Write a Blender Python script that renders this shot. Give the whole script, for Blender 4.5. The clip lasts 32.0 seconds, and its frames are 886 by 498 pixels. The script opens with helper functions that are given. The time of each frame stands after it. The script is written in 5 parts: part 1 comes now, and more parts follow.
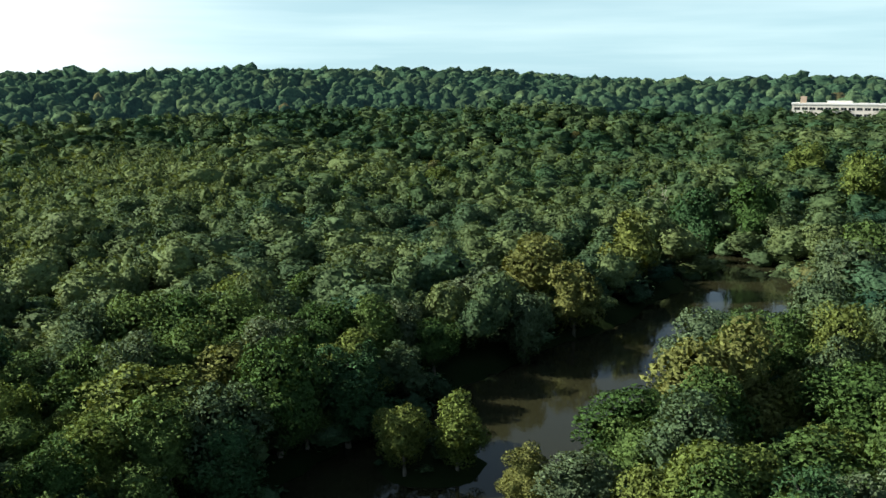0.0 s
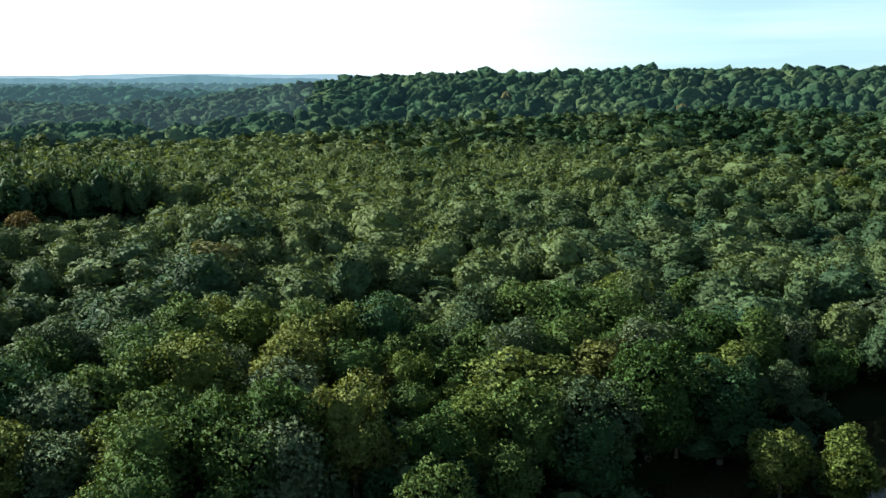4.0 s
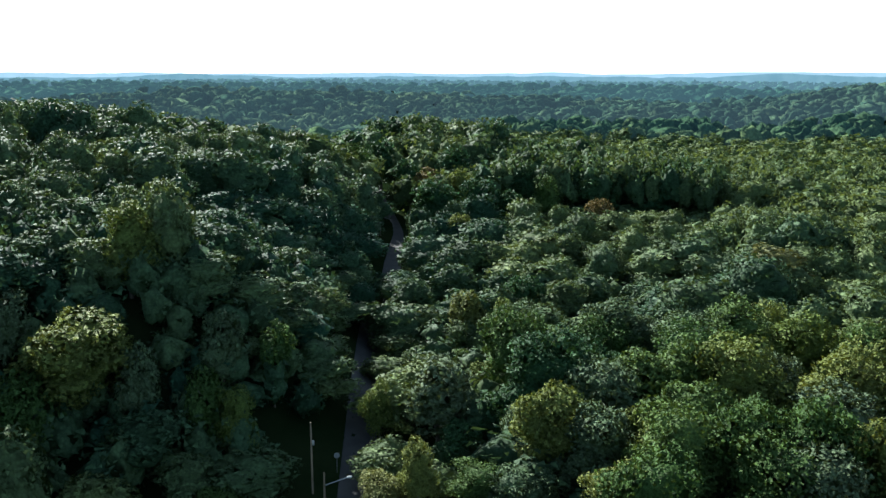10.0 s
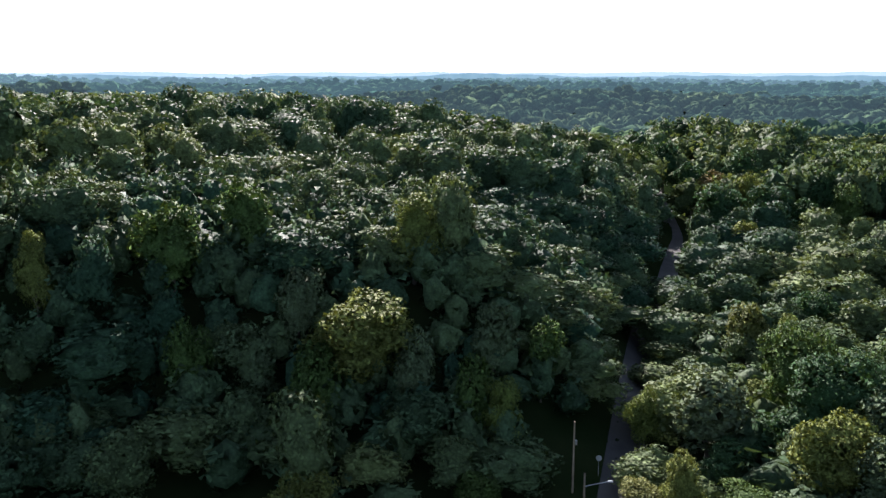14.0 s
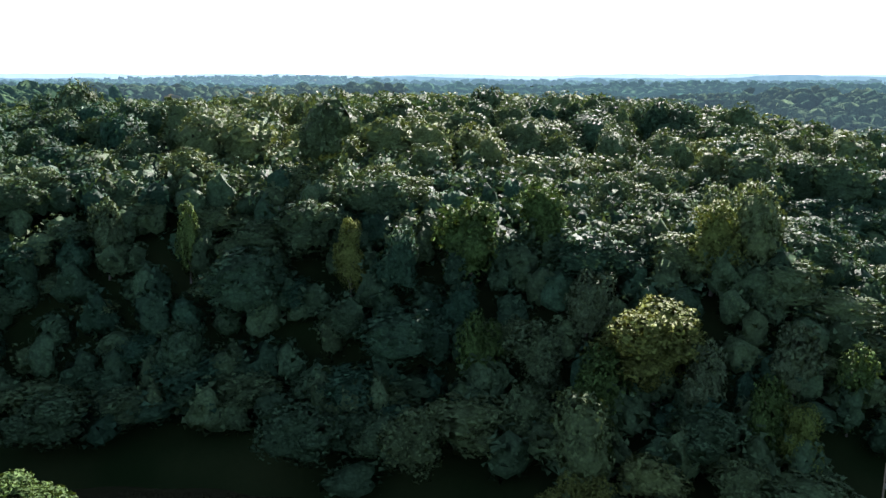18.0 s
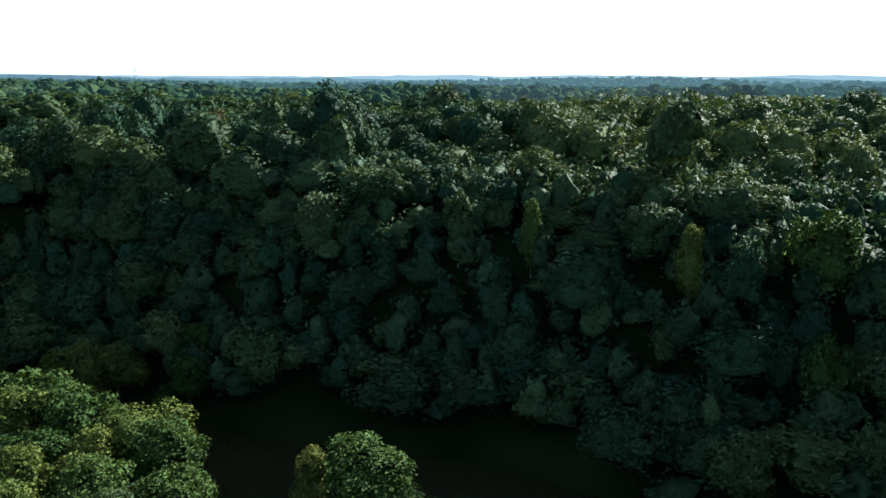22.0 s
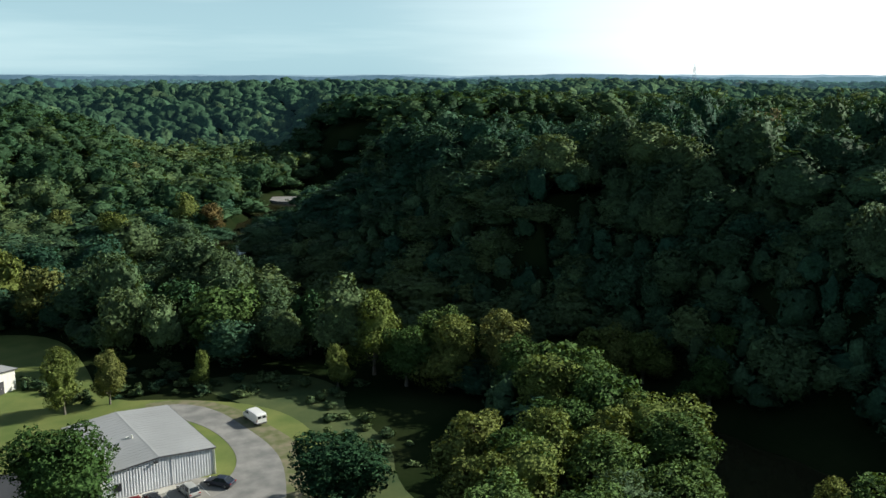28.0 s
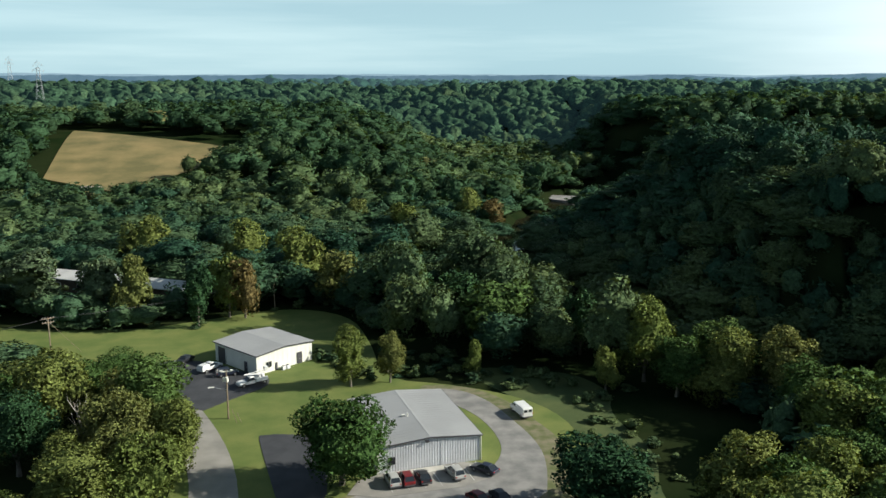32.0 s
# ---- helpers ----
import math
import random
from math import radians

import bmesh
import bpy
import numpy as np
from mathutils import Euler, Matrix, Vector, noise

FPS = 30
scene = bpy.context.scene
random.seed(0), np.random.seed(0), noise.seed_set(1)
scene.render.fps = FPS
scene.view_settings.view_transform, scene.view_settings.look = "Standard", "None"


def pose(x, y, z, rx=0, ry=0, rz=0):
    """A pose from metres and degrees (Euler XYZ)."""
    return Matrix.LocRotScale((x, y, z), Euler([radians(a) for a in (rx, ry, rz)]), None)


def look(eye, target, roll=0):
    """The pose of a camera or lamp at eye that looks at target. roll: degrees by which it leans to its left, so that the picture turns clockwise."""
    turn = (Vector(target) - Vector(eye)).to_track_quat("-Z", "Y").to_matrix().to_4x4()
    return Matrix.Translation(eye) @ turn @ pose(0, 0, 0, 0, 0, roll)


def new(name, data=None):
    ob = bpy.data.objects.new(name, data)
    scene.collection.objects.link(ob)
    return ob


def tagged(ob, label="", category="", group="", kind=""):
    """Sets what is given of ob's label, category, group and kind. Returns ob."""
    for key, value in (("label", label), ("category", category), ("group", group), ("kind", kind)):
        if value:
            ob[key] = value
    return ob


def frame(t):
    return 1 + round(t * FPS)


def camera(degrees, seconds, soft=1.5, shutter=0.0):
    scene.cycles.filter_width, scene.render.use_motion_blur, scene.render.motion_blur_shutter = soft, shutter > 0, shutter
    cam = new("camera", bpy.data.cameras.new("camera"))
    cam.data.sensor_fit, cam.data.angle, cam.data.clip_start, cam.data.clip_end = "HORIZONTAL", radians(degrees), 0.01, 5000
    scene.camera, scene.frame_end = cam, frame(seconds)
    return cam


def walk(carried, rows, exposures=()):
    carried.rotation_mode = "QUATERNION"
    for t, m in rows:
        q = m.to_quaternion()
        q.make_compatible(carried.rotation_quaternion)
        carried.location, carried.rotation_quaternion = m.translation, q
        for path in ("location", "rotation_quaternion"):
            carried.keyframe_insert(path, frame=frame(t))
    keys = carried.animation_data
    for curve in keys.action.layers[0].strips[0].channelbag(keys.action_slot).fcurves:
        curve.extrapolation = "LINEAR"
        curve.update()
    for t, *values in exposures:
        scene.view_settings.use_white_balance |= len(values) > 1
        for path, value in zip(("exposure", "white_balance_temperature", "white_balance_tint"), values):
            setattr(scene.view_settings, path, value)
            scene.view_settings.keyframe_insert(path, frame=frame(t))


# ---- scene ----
cam = camera(54.06, 32.0)
EYE = 60.0  # the drone hovers and turns: seconds, yaw, pitch, roll
ROWS = [
    (0.0, 0.00, -11.16, 0.04),
    (0.5, 2.55, -11.18, 0.04),
    (1.0, 5.38, -11.18, 0.02),
    (1.5, 8.74, -11.16, 0.01),
    (2.0, 12.30, -11.16, 0.01),
    (2.5, 15.58, -11.18, -0.01),
    (3.0, 19.14, -11.18, -0.03),
    (3.5, 22.44, -11.18, -0.02),
    (4.0, 25.46, -11.17, -0.03),
    (4.5, 28.27, -11.16, -0.02),
    (6.5, 39.69, -11.14, -0.03),
    (7.0, 43.17, -11.13, -0.03),
    (7.5, 46.71, -11.16, -0.04),
    (8.0, 49.82, -11.16, -0.03),
    (8.5, 52.77, -11.20, -0.02),
    (9.0, 55.80, -11.22, -0.03),
    (9.5, 58.87, -11.22, -0.02),
    (10.0, 61.91, -11.25, -0.01),
    (10.5, 64.20, -11.25, -0.02),
    (11.0, 66.09, -11.24, 0.01),
    (11.5, 67.94, -11.26, 0.05),
    (12.0, 70.16, -11.29, 0.07),
    (12.5, 72.75, -11.31, 0.06),
    (13.0, 75.29, -11.31, 0.04),
    (13.5, 77.80, -11.31, 0.02),
    (14.0, 80.26, -11.30, 0.02),
    (14.5, 82.82, -11.29, 0.02),
    (16.5, 92.46, -11.17, 0.02),
    (17.0, 94.94, -11.17, 0.01),
    (17.5, 97.33, -11.17, -0.00),
    (18.0, 99.81, -11.19, 0.03),
    (18.5, 102.50, -11.22, 0.05),
    (19.0, 105.25, -11.25, 0.07),
    (19.5, 108.24, -11.24, 0.09),
    (20.0, 111.08, -11.22, 0.06),
    (20.5, 113.84, -11.19, 0.05),
    (21.0, 116.53, -11.16, 0.06),
    (21.5, 119.35, -11.12, 0.06),
    (22.0, 122.32, -11.10, 0.04),
    (22.5, 125.16, -11.10, 0.01),
    (23.0, 127.94, -11.09, 0.03),
    (23.5, 130.80, -11.10, 0.07),
    (24.0, 133.69, -11.10, 0.01),
    (24.5, 136.58, -11.10, -0.01),
    (26.5, 147.80, -11.18, 0.01),
    (27.0, 150.64, -11.16, -0.00),
    (27.5, 153.68, -11.13, 0.01),
    (28.0, 157.35, -11.15, -0.01),
    (28.5, 161.30, -11.18, -0.01),
    (29.0, 164.60, -11.18, -0.04),
    (29.5, 167.87, -11.16, -0.01),
    (30.0, 170.02, -11.16, -0.00),
    (30.5, 169.56, -11.17, 0.02),
    (31.0, 170.24, -11.17, 0.04),
    (31.5, 172.87, -11.19, 0.02),
    (32.0, 175.74, -11.17, 0.00),
]
walk(cam, [(t, pose(0, 0, EYE, 90 + pitch, 0, yaw) @ pose(0, 0, 0, 0, 0, roll)) for t, yaw, pitch, roll in ROWS],
     exposures=((0, 1.05, 6500, 10), (4.5, 1.2, 6200, 7), (8.5, 1.4, 5750, 4), (14, 1.68, 6250, 27), (19, 1.92, 6200, 22), (23.5, 0.85, 6000, 4), (27, 0.75, 6300, 8), (32, 0.8, 6450, 10)))

# ---- light ----
SUN_AZ, SUN_EL = 86.0, 29.0
world = bpy.data.worlds.new("sky")
scene.world = world
world.use_nodes = True
wn, wl = world.node_tree.nodes, world.node_tree.links
background = wn["Background"]
sky = wn.new("ShaderNodeTexSky")
sky.sky_type, sky.sun_disc = "NISHITA", False
sky.sun_elevation, sky.sun_rotation = radians(SUN_EL), radians(-SUN_AZ)
sky.altitude, sky.air_density, sky.dust_density, sky.ozone_density = 200, 1.0, 1.2, 1.0
sky_tone = wn.new("ShaderNodeHueSaturation")
sky_tone.inputs["Saturation"].default_value = 0.55
wl.new(sky.outputs[0], sky_tone.inputs["Color"])
sky_tint = wn.new("ShaderNodeMix")
sky_tint.data_type, sky_tint.blend_type = "RGBA", "MULTIPLY"
sky_tint.inputs[0].default_value, sky_tint.inputs[7].default_value = 1.0, (0.80, 1.0, 1.08, 1)
wl.new(sky_tone.outputs[0], sky_tint.inputs[6])
# bright haze low over the horizon, with thin cirrus in long level streaks
sky_co = wn.new("ShaderNodeTexCoord")
sky_map = wn.new("ShaderNodeMapping")
sky_map.inputs["Scale"].default_value = (1.6, 1.6, 22.0)
cirrus = wn.new("ShaderNodeTexNoise")
cirrus.inputs["Scale"].default_value, cirrus.inputs["Detail"].default_value = 1.5, 5.0
cirrus_amount = wn.new("ShaderNodeMapRange")
cirrus_amount.inputs[1].default_value, cirrus_amount.inputs[2].default_value, cirrus_amount.inputs[4].default_value = 0.42, 0.80, 0.8
wl.new(sky_co.outputs["Generated"], sky_map.inputs[0])
wl.new(sky_map.outputs[0], cirrus.inputs["Vector"])
wl.new(cirrus.outputs[0], cirrus_amount.inputs[0])
sky_up = wn.new("ShaderNodeSeparateXYZ")
wl.new(sky_co.outputs["Generated"], sky_up.inputs[0])
haze_amount = wn.new("ShaderNodeMapRange")
haze_amount.interpolation_type = "SMOOTHSTEP"
haze_amount.inputs[1].default_value, haze_amount.inputs[2].default_value = 0.0, 0.30
haze_amount.inputs[3].default_value, haze_amount.inputs[4].default_value = 0.7, 0.0
wl.new(sky_up.outputs[2], haze_amount.inputs[0])
haze_colour = wn.new("ShaderNodeMix")
haze_colour.data_type = "RGBA"
haze_colour.inputs[6].default_value, haze_colour.inputs[7].default_value = (5.6, 8.7, 9.8, 1), (9.8, 12.7, 13.1, 1)
wl.new(cirrus_amount.outputs[0], haze_colour.inputs[0])
toward = wn.new("ShaderNodeVectorMath")
toward.operation = "DOT_PRODUCT"
toward.inputs[1].default_value = (-math.sin(radians(SUN_AZ)) * math.cos(radians(SUN_EL)), math.cos(radians(SUN_AZ)) * math.cos(radians(SUN_EL)), math.sin(radians(SUN_EL)))
wl.new(sky_co.outputs["Generated"], toward.inputs[0])
glare = wn.new("ShaderNodeMapRange")
glare.interpolation_type = "SMOOTHSTEP"
glare.inputs[1].default_value, glare.inputs[2].default_value = 0.20, 0.68
wl.new(toward.outputs["Value"], glare.inputs[0])
sun_haze = wn.new("ShaderNodeMix")
sun_haze.data_type = "RGBA"
sun_haze.inputs[7].default_value = (19.0, 19.7, 19.3, 1)
wl.new(glare.outputs[0], sun_haze.inputs[0])
wl.new(haze_colour.outputs[2], sun_haze.inputs[6])
sky_mix = wn.new("ShaderNodeMix")
sky_mix.data_type = "RGBA"
wl.new(haze_amount.outputs[0], sky_mix.inputs[0])
wl.new(sky_tint.outputs[2], sky_mix.inputs[6])
wl.new(sun_haze.outputs[2], sky_mix.inputs[7])
wl.new(sky_mix.outputs[2], background.inputs["Color"])
background.inputs["Strength"].default_value = 0.056

sun = new("sun", bpy.data.lights.new("sun", "SUN"))
sun.data.energy, sun.data.angle, sun.data.color = 4.3, radians(0.53), (1.0, 0.96, 0.84)
sun_dir = Vector((-math.sin(radians(SUN_AZ)) * math.cos(radians(SUN_EL)), math.cos(radians(SUN_AZ)) * math.cos(radians(SUN_EL)), math.sin(radians(SUN_EL))))
sun.matrix_world = look(sun_dir * 300, (0, 0, 0))


# ---- materials ----
def node_material(name):
    m = bpy.data.materials.new(name)
    m.use_nodes = True
    nt = m.node_tree
    return m, nt, nt.nodes, nt.links, nt.nodes["Principled BSDF"], nt.nodes["Material Output"]


def mixed(nt, fac, a, b, blend="MIX"):
    n = nt.nodes.new("ShaderNodeMix")
    n.data_type, n.blend_type = "RGBA", blend
    for sock, val in ((n.inputs[0], fac), (n.inputs[6], a), (n.inputs[7], b)):
        if isinstance(val, bpy.types.NodeSocket):
            nt.links.new(val, sock)
        elif isinstance(val, tuple):
            sock.default_value = (*val, 1)
        else:
            sock.default_value = val
    return n.outputs[2]


def noise_fac(nt, scale, lo=0.35, hi=0.65, detail=4.0, coords="Object"):
    tc = nt.nodes.new("ShaderNodeTexCoord")
    n = nt.nodes.new("ShaderNodeTexNoise")
    n.inputs["Scale"].default_value, n.inputs["Detail"].default_value = scale, detail
    nt.links.new(tc.outputs[coords], n.inputs["Vector"])
    r = nt.nodes.new("ShaderNodeMapRange")
    r.inputs[1].default_value, r.inputs[2].default_value = lo, hi
    nt.links.new(n.outputs[0], r.inputs[0])
    return r.outputs[0]


def bumped(nt, bsdf, height, strength, distance=0.1):
    b = nt.nodes.new("ShaderNodeBump")
    b.inputs["Strength"].default_value, b.inputs["Distance"].default_value = strength, distance
    nt.links.new(height, b.inputs["Height"])
    nt.links.new(b.outputs[0], bsdf.inputs["Normal"])


def surface(name, a, b, scale=1.0, fine=12.0, rough=0.7, metal=0.0, bump=0.2, spec=0.4):
    """Two tones in patches, a fine grain over them and a little relief."""
    m, nt, nodes, links, bsdf, out = node_material(name)
    col = mixed(nt, noise_fac(nt, scale), a, b)
    grain = noise_fac(nt, fine, 0.2, 0.8)
    col = mixed(nt, grain, mixed(nt, 0.16, col, (0, 0, 0)), col)
    links.new(col, bsdf.inputs["Base Color"])
    bsdf.inputs["Roughness"].default_value, bsdf.inputs["Metallic"].default_value = rough, metal
    bsdf.inputs["Specular IOR Level"].default_value = spec
    if bump:
        bumped(nt, bsdf, grain, bump, 0.05)
    return m


def foliage(name, dark, light, source, clear=0.14, air=None, cell=0.28, lean_by=0.5, gloss=0.035):
    """Leaves: a tone for each tree, another for each spray, some light let through."""
    m, nt, nodes, links, bsdf, out = node_material(name)
    if source == "object":
        info = nodes.new("ShaderNodeObjectInfo")
        tone = info.outputs["Random"]
    else:
        info = nodes.new("ShaderNodeAttribute")
        info.attribute_name = "tone"
        tone = info.outputs["Fac"]
    dark, light = ((1.38 * c[0], 1.24 * c[1], 1.30 * c[2]) for c in (dark, light))
    col = mixed(nt, tone, dark, light)
    if source == "tone":
        turn = nodes.new("ShaderNodeMapRange")
        turn.inputs[1].default_value, turn.inputs[2].default_value = 0.9, 1.1
        links.new(tone, turn.inputs[0])
        col = mixed(nt, turn.outputs[0], col, (0.115, 0.095, 0.040))
    geo = nodes.new("ShaderNodeNewGeometry")
    r = nodes.new("ShaderNodeMapRange")
    r.inputs[3].default_value, r.inputs[4].default_value = 0.65, 1.3
    links.new(geo.outputs["Random Per Island"], r.inputs[0])
    comb = nodes.new("ShaderNodeCombineXYZ")
    for i in range(3):
        links.new(r.outputs[0], comb.inputs[i])
    col = mixed(nt, 1.0, col, comb.outputs[0], "MULTIPLY")
    # single leaf clusters: each its own lean, shade between them put into the colour
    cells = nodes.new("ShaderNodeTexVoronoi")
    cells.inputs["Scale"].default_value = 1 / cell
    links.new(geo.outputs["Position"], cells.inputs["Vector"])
    lean = nodes.new("ShaderNodeVectorMath")
    lean.operation = "MULTIPLY_ADD"
    lean.inputs[1].default_value, lean.inputs[2].default_value = (lean_by * 2,) * 3, (-lean_by,) * 3
    links.new(cells.outputs["Color"], lean.inputs[0])
    tilt = nodes.new("ShaderNodeVectorMath")
    tilt.operation = "ADD"
    links.new(geo.outputs["Normal"], tilt.inputs[0])
    links.new(lean.outputs[0], tilt.inputs[1])
    unit = nodes.new("ShaderNodeVectorMath")
    unit.operation = "NORMALIZE"
    links.new(tilt.outputs[0], unit.inputs[0])
    links.new(unit.outputs[0], bsdf.inputs["Normal"])
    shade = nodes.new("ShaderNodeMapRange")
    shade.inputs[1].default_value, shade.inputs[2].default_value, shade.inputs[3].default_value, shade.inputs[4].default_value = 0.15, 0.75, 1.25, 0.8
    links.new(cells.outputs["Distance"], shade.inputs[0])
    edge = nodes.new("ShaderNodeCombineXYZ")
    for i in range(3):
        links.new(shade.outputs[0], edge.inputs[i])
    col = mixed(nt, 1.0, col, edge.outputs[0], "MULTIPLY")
    links.new(col, bsdf.inputs["Base Color"])
    bsdf.inputs["Roughness"].default_value = 0.62
    bsdf.inputs["Specular IOR Level"].default_value = gloss
    tr = nodes.new("ShaderNodeBsdfTranslucent")
    links.new(mixed(nt, 1.0, col, (1.5, 1.35, 0.6), "MULTIPLY"), tr.inputs["Color"])
    mix = nodes.new("ShaderNodeMixShader")
    mix.inputs[0].default_value = clear
    links.new(bsdf.outputs[0], mix.inputs[1])
    links.new(tr.outputs[0], mix.inputs[2])
    last = mix
    # air: haze painted on far leaves as light they give off
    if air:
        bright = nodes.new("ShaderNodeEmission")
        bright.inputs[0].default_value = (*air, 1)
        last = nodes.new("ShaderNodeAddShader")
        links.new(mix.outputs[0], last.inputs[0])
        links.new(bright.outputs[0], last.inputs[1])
    links.new(last.outputs[0], out.inputs["Surface"])
    return m


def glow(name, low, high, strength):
    """Far land in soft patches; the haze before it is put into a glowing colour."""
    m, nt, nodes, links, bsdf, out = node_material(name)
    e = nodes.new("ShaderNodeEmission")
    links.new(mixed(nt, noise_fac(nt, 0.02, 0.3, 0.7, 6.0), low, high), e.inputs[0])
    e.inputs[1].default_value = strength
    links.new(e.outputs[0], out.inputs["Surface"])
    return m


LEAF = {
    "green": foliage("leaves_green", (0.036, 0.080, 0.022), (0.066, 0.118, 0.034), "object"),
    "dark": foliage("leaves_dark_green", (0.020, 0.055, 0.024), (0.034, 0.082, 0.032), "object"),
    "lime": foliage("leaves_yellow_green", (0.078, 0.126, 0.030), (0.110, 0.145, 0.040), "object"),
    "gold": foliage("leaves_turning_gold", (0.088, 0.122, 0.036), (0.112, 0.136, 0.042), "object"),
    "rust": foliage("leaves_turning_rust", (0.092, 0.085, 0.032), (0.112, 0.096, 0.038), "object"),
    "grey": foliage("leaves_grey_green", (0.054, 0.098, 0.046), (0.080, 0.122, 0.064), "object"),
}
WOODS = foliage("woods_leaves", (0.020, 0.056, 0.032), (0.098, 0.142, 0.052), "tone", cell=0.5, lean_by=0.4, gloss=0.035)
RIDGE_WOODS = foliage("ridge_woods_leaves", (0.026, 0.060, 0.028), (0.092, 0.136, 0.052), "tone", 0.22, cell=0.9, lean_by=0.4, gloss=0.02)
# the four far woods carry their haze as a glow in the leaves
FAR_WOODS = foliage("far_woods_leaves_haze_glow", (0.026, 0.058, 0.030), (0.070, 0.112, 0.046), "tone", 0.15, (0.0025, 0.006, 0.008), 2.2, 0.5, 0.0)
SUNWARD_WOODS = foliage("sunward_woods_painted_haze", (0.020, 0.046, 0.028), (0.050, 0.082, 0.040), "tone", 0.1, (0.013, 0.022, 0.027), 3.0, 0.3, 0.0)
DISTANT_WOODS = foliage("distant_woods_painted_haze", (0.012, 0.036, 0.022), (0.024, 0.052, 0.028), "tone", 0.0, (0.022, 0.042, 0.050), 6.0, 0.1, 0.0)
HORIZON_WOODS = foliage("horizon_woods_painted_haze", (0.012, 0.036, 0.022), (0.024, 0.052, 0.028), "tone", 0.0, (0.045, 0.082, 0.100), 9.0, 0.1, 0.0)
BARK = surface("bark", (0.10, 0.085, 0.065), (0.20, 0.18, 0.15), 0.8, 6, 0.9)
PALE_BARK = surface("pale_bark", (0.30, 0.27, 0.22), (0.45, 0.42, 0.36), 0.8, 6, 0.9)
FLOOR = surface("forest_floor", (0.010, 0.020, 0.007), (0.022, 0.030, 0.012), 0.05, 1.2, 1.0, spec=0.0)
GRASS = surface("mown_grass", (0.088, 0.130, 0.024), (0.150, 0.175, 0.042), 0.16, 3.0, 0.9)
DRY_GRASS = surface("dry_grass", (0.13, 0.115, 0.04), (0.25, 0.19, 0.075), 0.06, 0.8, 0.95)
GRAVEL = surface("gravel", (0.17, 0.168, 0.16), (0.27, 0.262, 0.245), 0.35, 8.0, 0.95)
TRACK = surface("packed_earth_track", (0.20, 0.175, 0.11), (0.10, 0.12, 0.04), 0.5, 4.0, 0.95)
ASPHALT = surface("fresh_asphalt", (0.035, 0.037, 0.042), (0.055, 0.057, 0.062), 0.3, 10.0, 0.8)
OLD_ASPHALT = surface("worn_asphalt", (0.10, 0.10, 0.098), (0.15, 0.147, 0.14), 0.25, 8.0, 0.9)
ROAD_ASPHALT = surface("dark_road_asphalt", (0.035, 0.036, 0.037), (0.055, 0.055, 0.055), 0.25, 8.0, 0.9)
PALE_ASPHALT = surface("bleached_asphalt", (0.22, 0.21, 0.19), (0.30, 0.285, 0.255), 0.25, 8.0, 0.9)
# rough weedy grass, with the trees' shade on it put into a darker green
ROUGH_GRASS = surface("rough_grass", (0.035, 0.062, 0.014), (0.072, 0.095, 0.026), 0.15, 2.5, 0.95)
WHITE_METAL = surface("white_sheet_metal", (0.72, 0.71, 0.64), (0.80, 0.79, 0.72), 0.4, 3.0, 0.45, bump=0.05)
GREY_ROOF = surface("grey_sheet_roof", (0.28, 0.285, 0.285), (0.33, 0.335, 0.335), 0.12, 6.0, 0.65, bump=0.02)
WATER_M, _nt, _nodes, _links, _b, _o = node_material("river_water")
_b.inputs["Base Color"].default_value = (0.024, 0.024, 0.012, 1)
_b.inputs["Specular IOR Level"].default_value = 0.22
_b.inputs["Roughness"].default_value = 0.06
bumped(_nt, _b, noise_fac(_nt, 0.8, 0.2, 0.8), 0.06, 0.1)


# ---- land ----
def ss(v):
    v = np.clip(v, 0.0, 1.0)
    return v * v * (3 - 2 * v)


def smooth_min(a, b, k=30.0):
    h = np.clip(0.5 + 0.5 * (b - a) / k, 0, 1)
    return b + (a - b) * h - k * h * (1 - h)


RIVER = np.array([(-150, -520), (-98, -440), (-68, -372), (-42, -300), (-64, -200), (-92, -125), (-103, -60), (-101, -20), (-92, 22), (-66, 60), (-30, 92), (-10, 116), (9, 150), (36, 188), (66, 216), (92, 246), (98, 282), (76, 316), (20, 345), (-60, 380)], float)
HILL_ROAD = np.array([(-96, 38), (-114, 46), (-184, 79), (-232, 106), (-300, 140), (-330, 150), (-420, 176)], float)


def away(x, y, line):
    """Distance from a broken line."""
    best = np.full(np.shape(x), 1e9)
    for (ax, ay), (bx, by) in zip(line[:-1], line[1:]):
        ux, uy = bx - ax, by - ay
        k = np.clip(((x - ax) * ux + (y - ay) * uy) / (ux * ux + uy * uy), 0, 1)
        best = np.minimum(best, np.hypot(x - ax - k * ux, y - ay - k * uy))
    return best


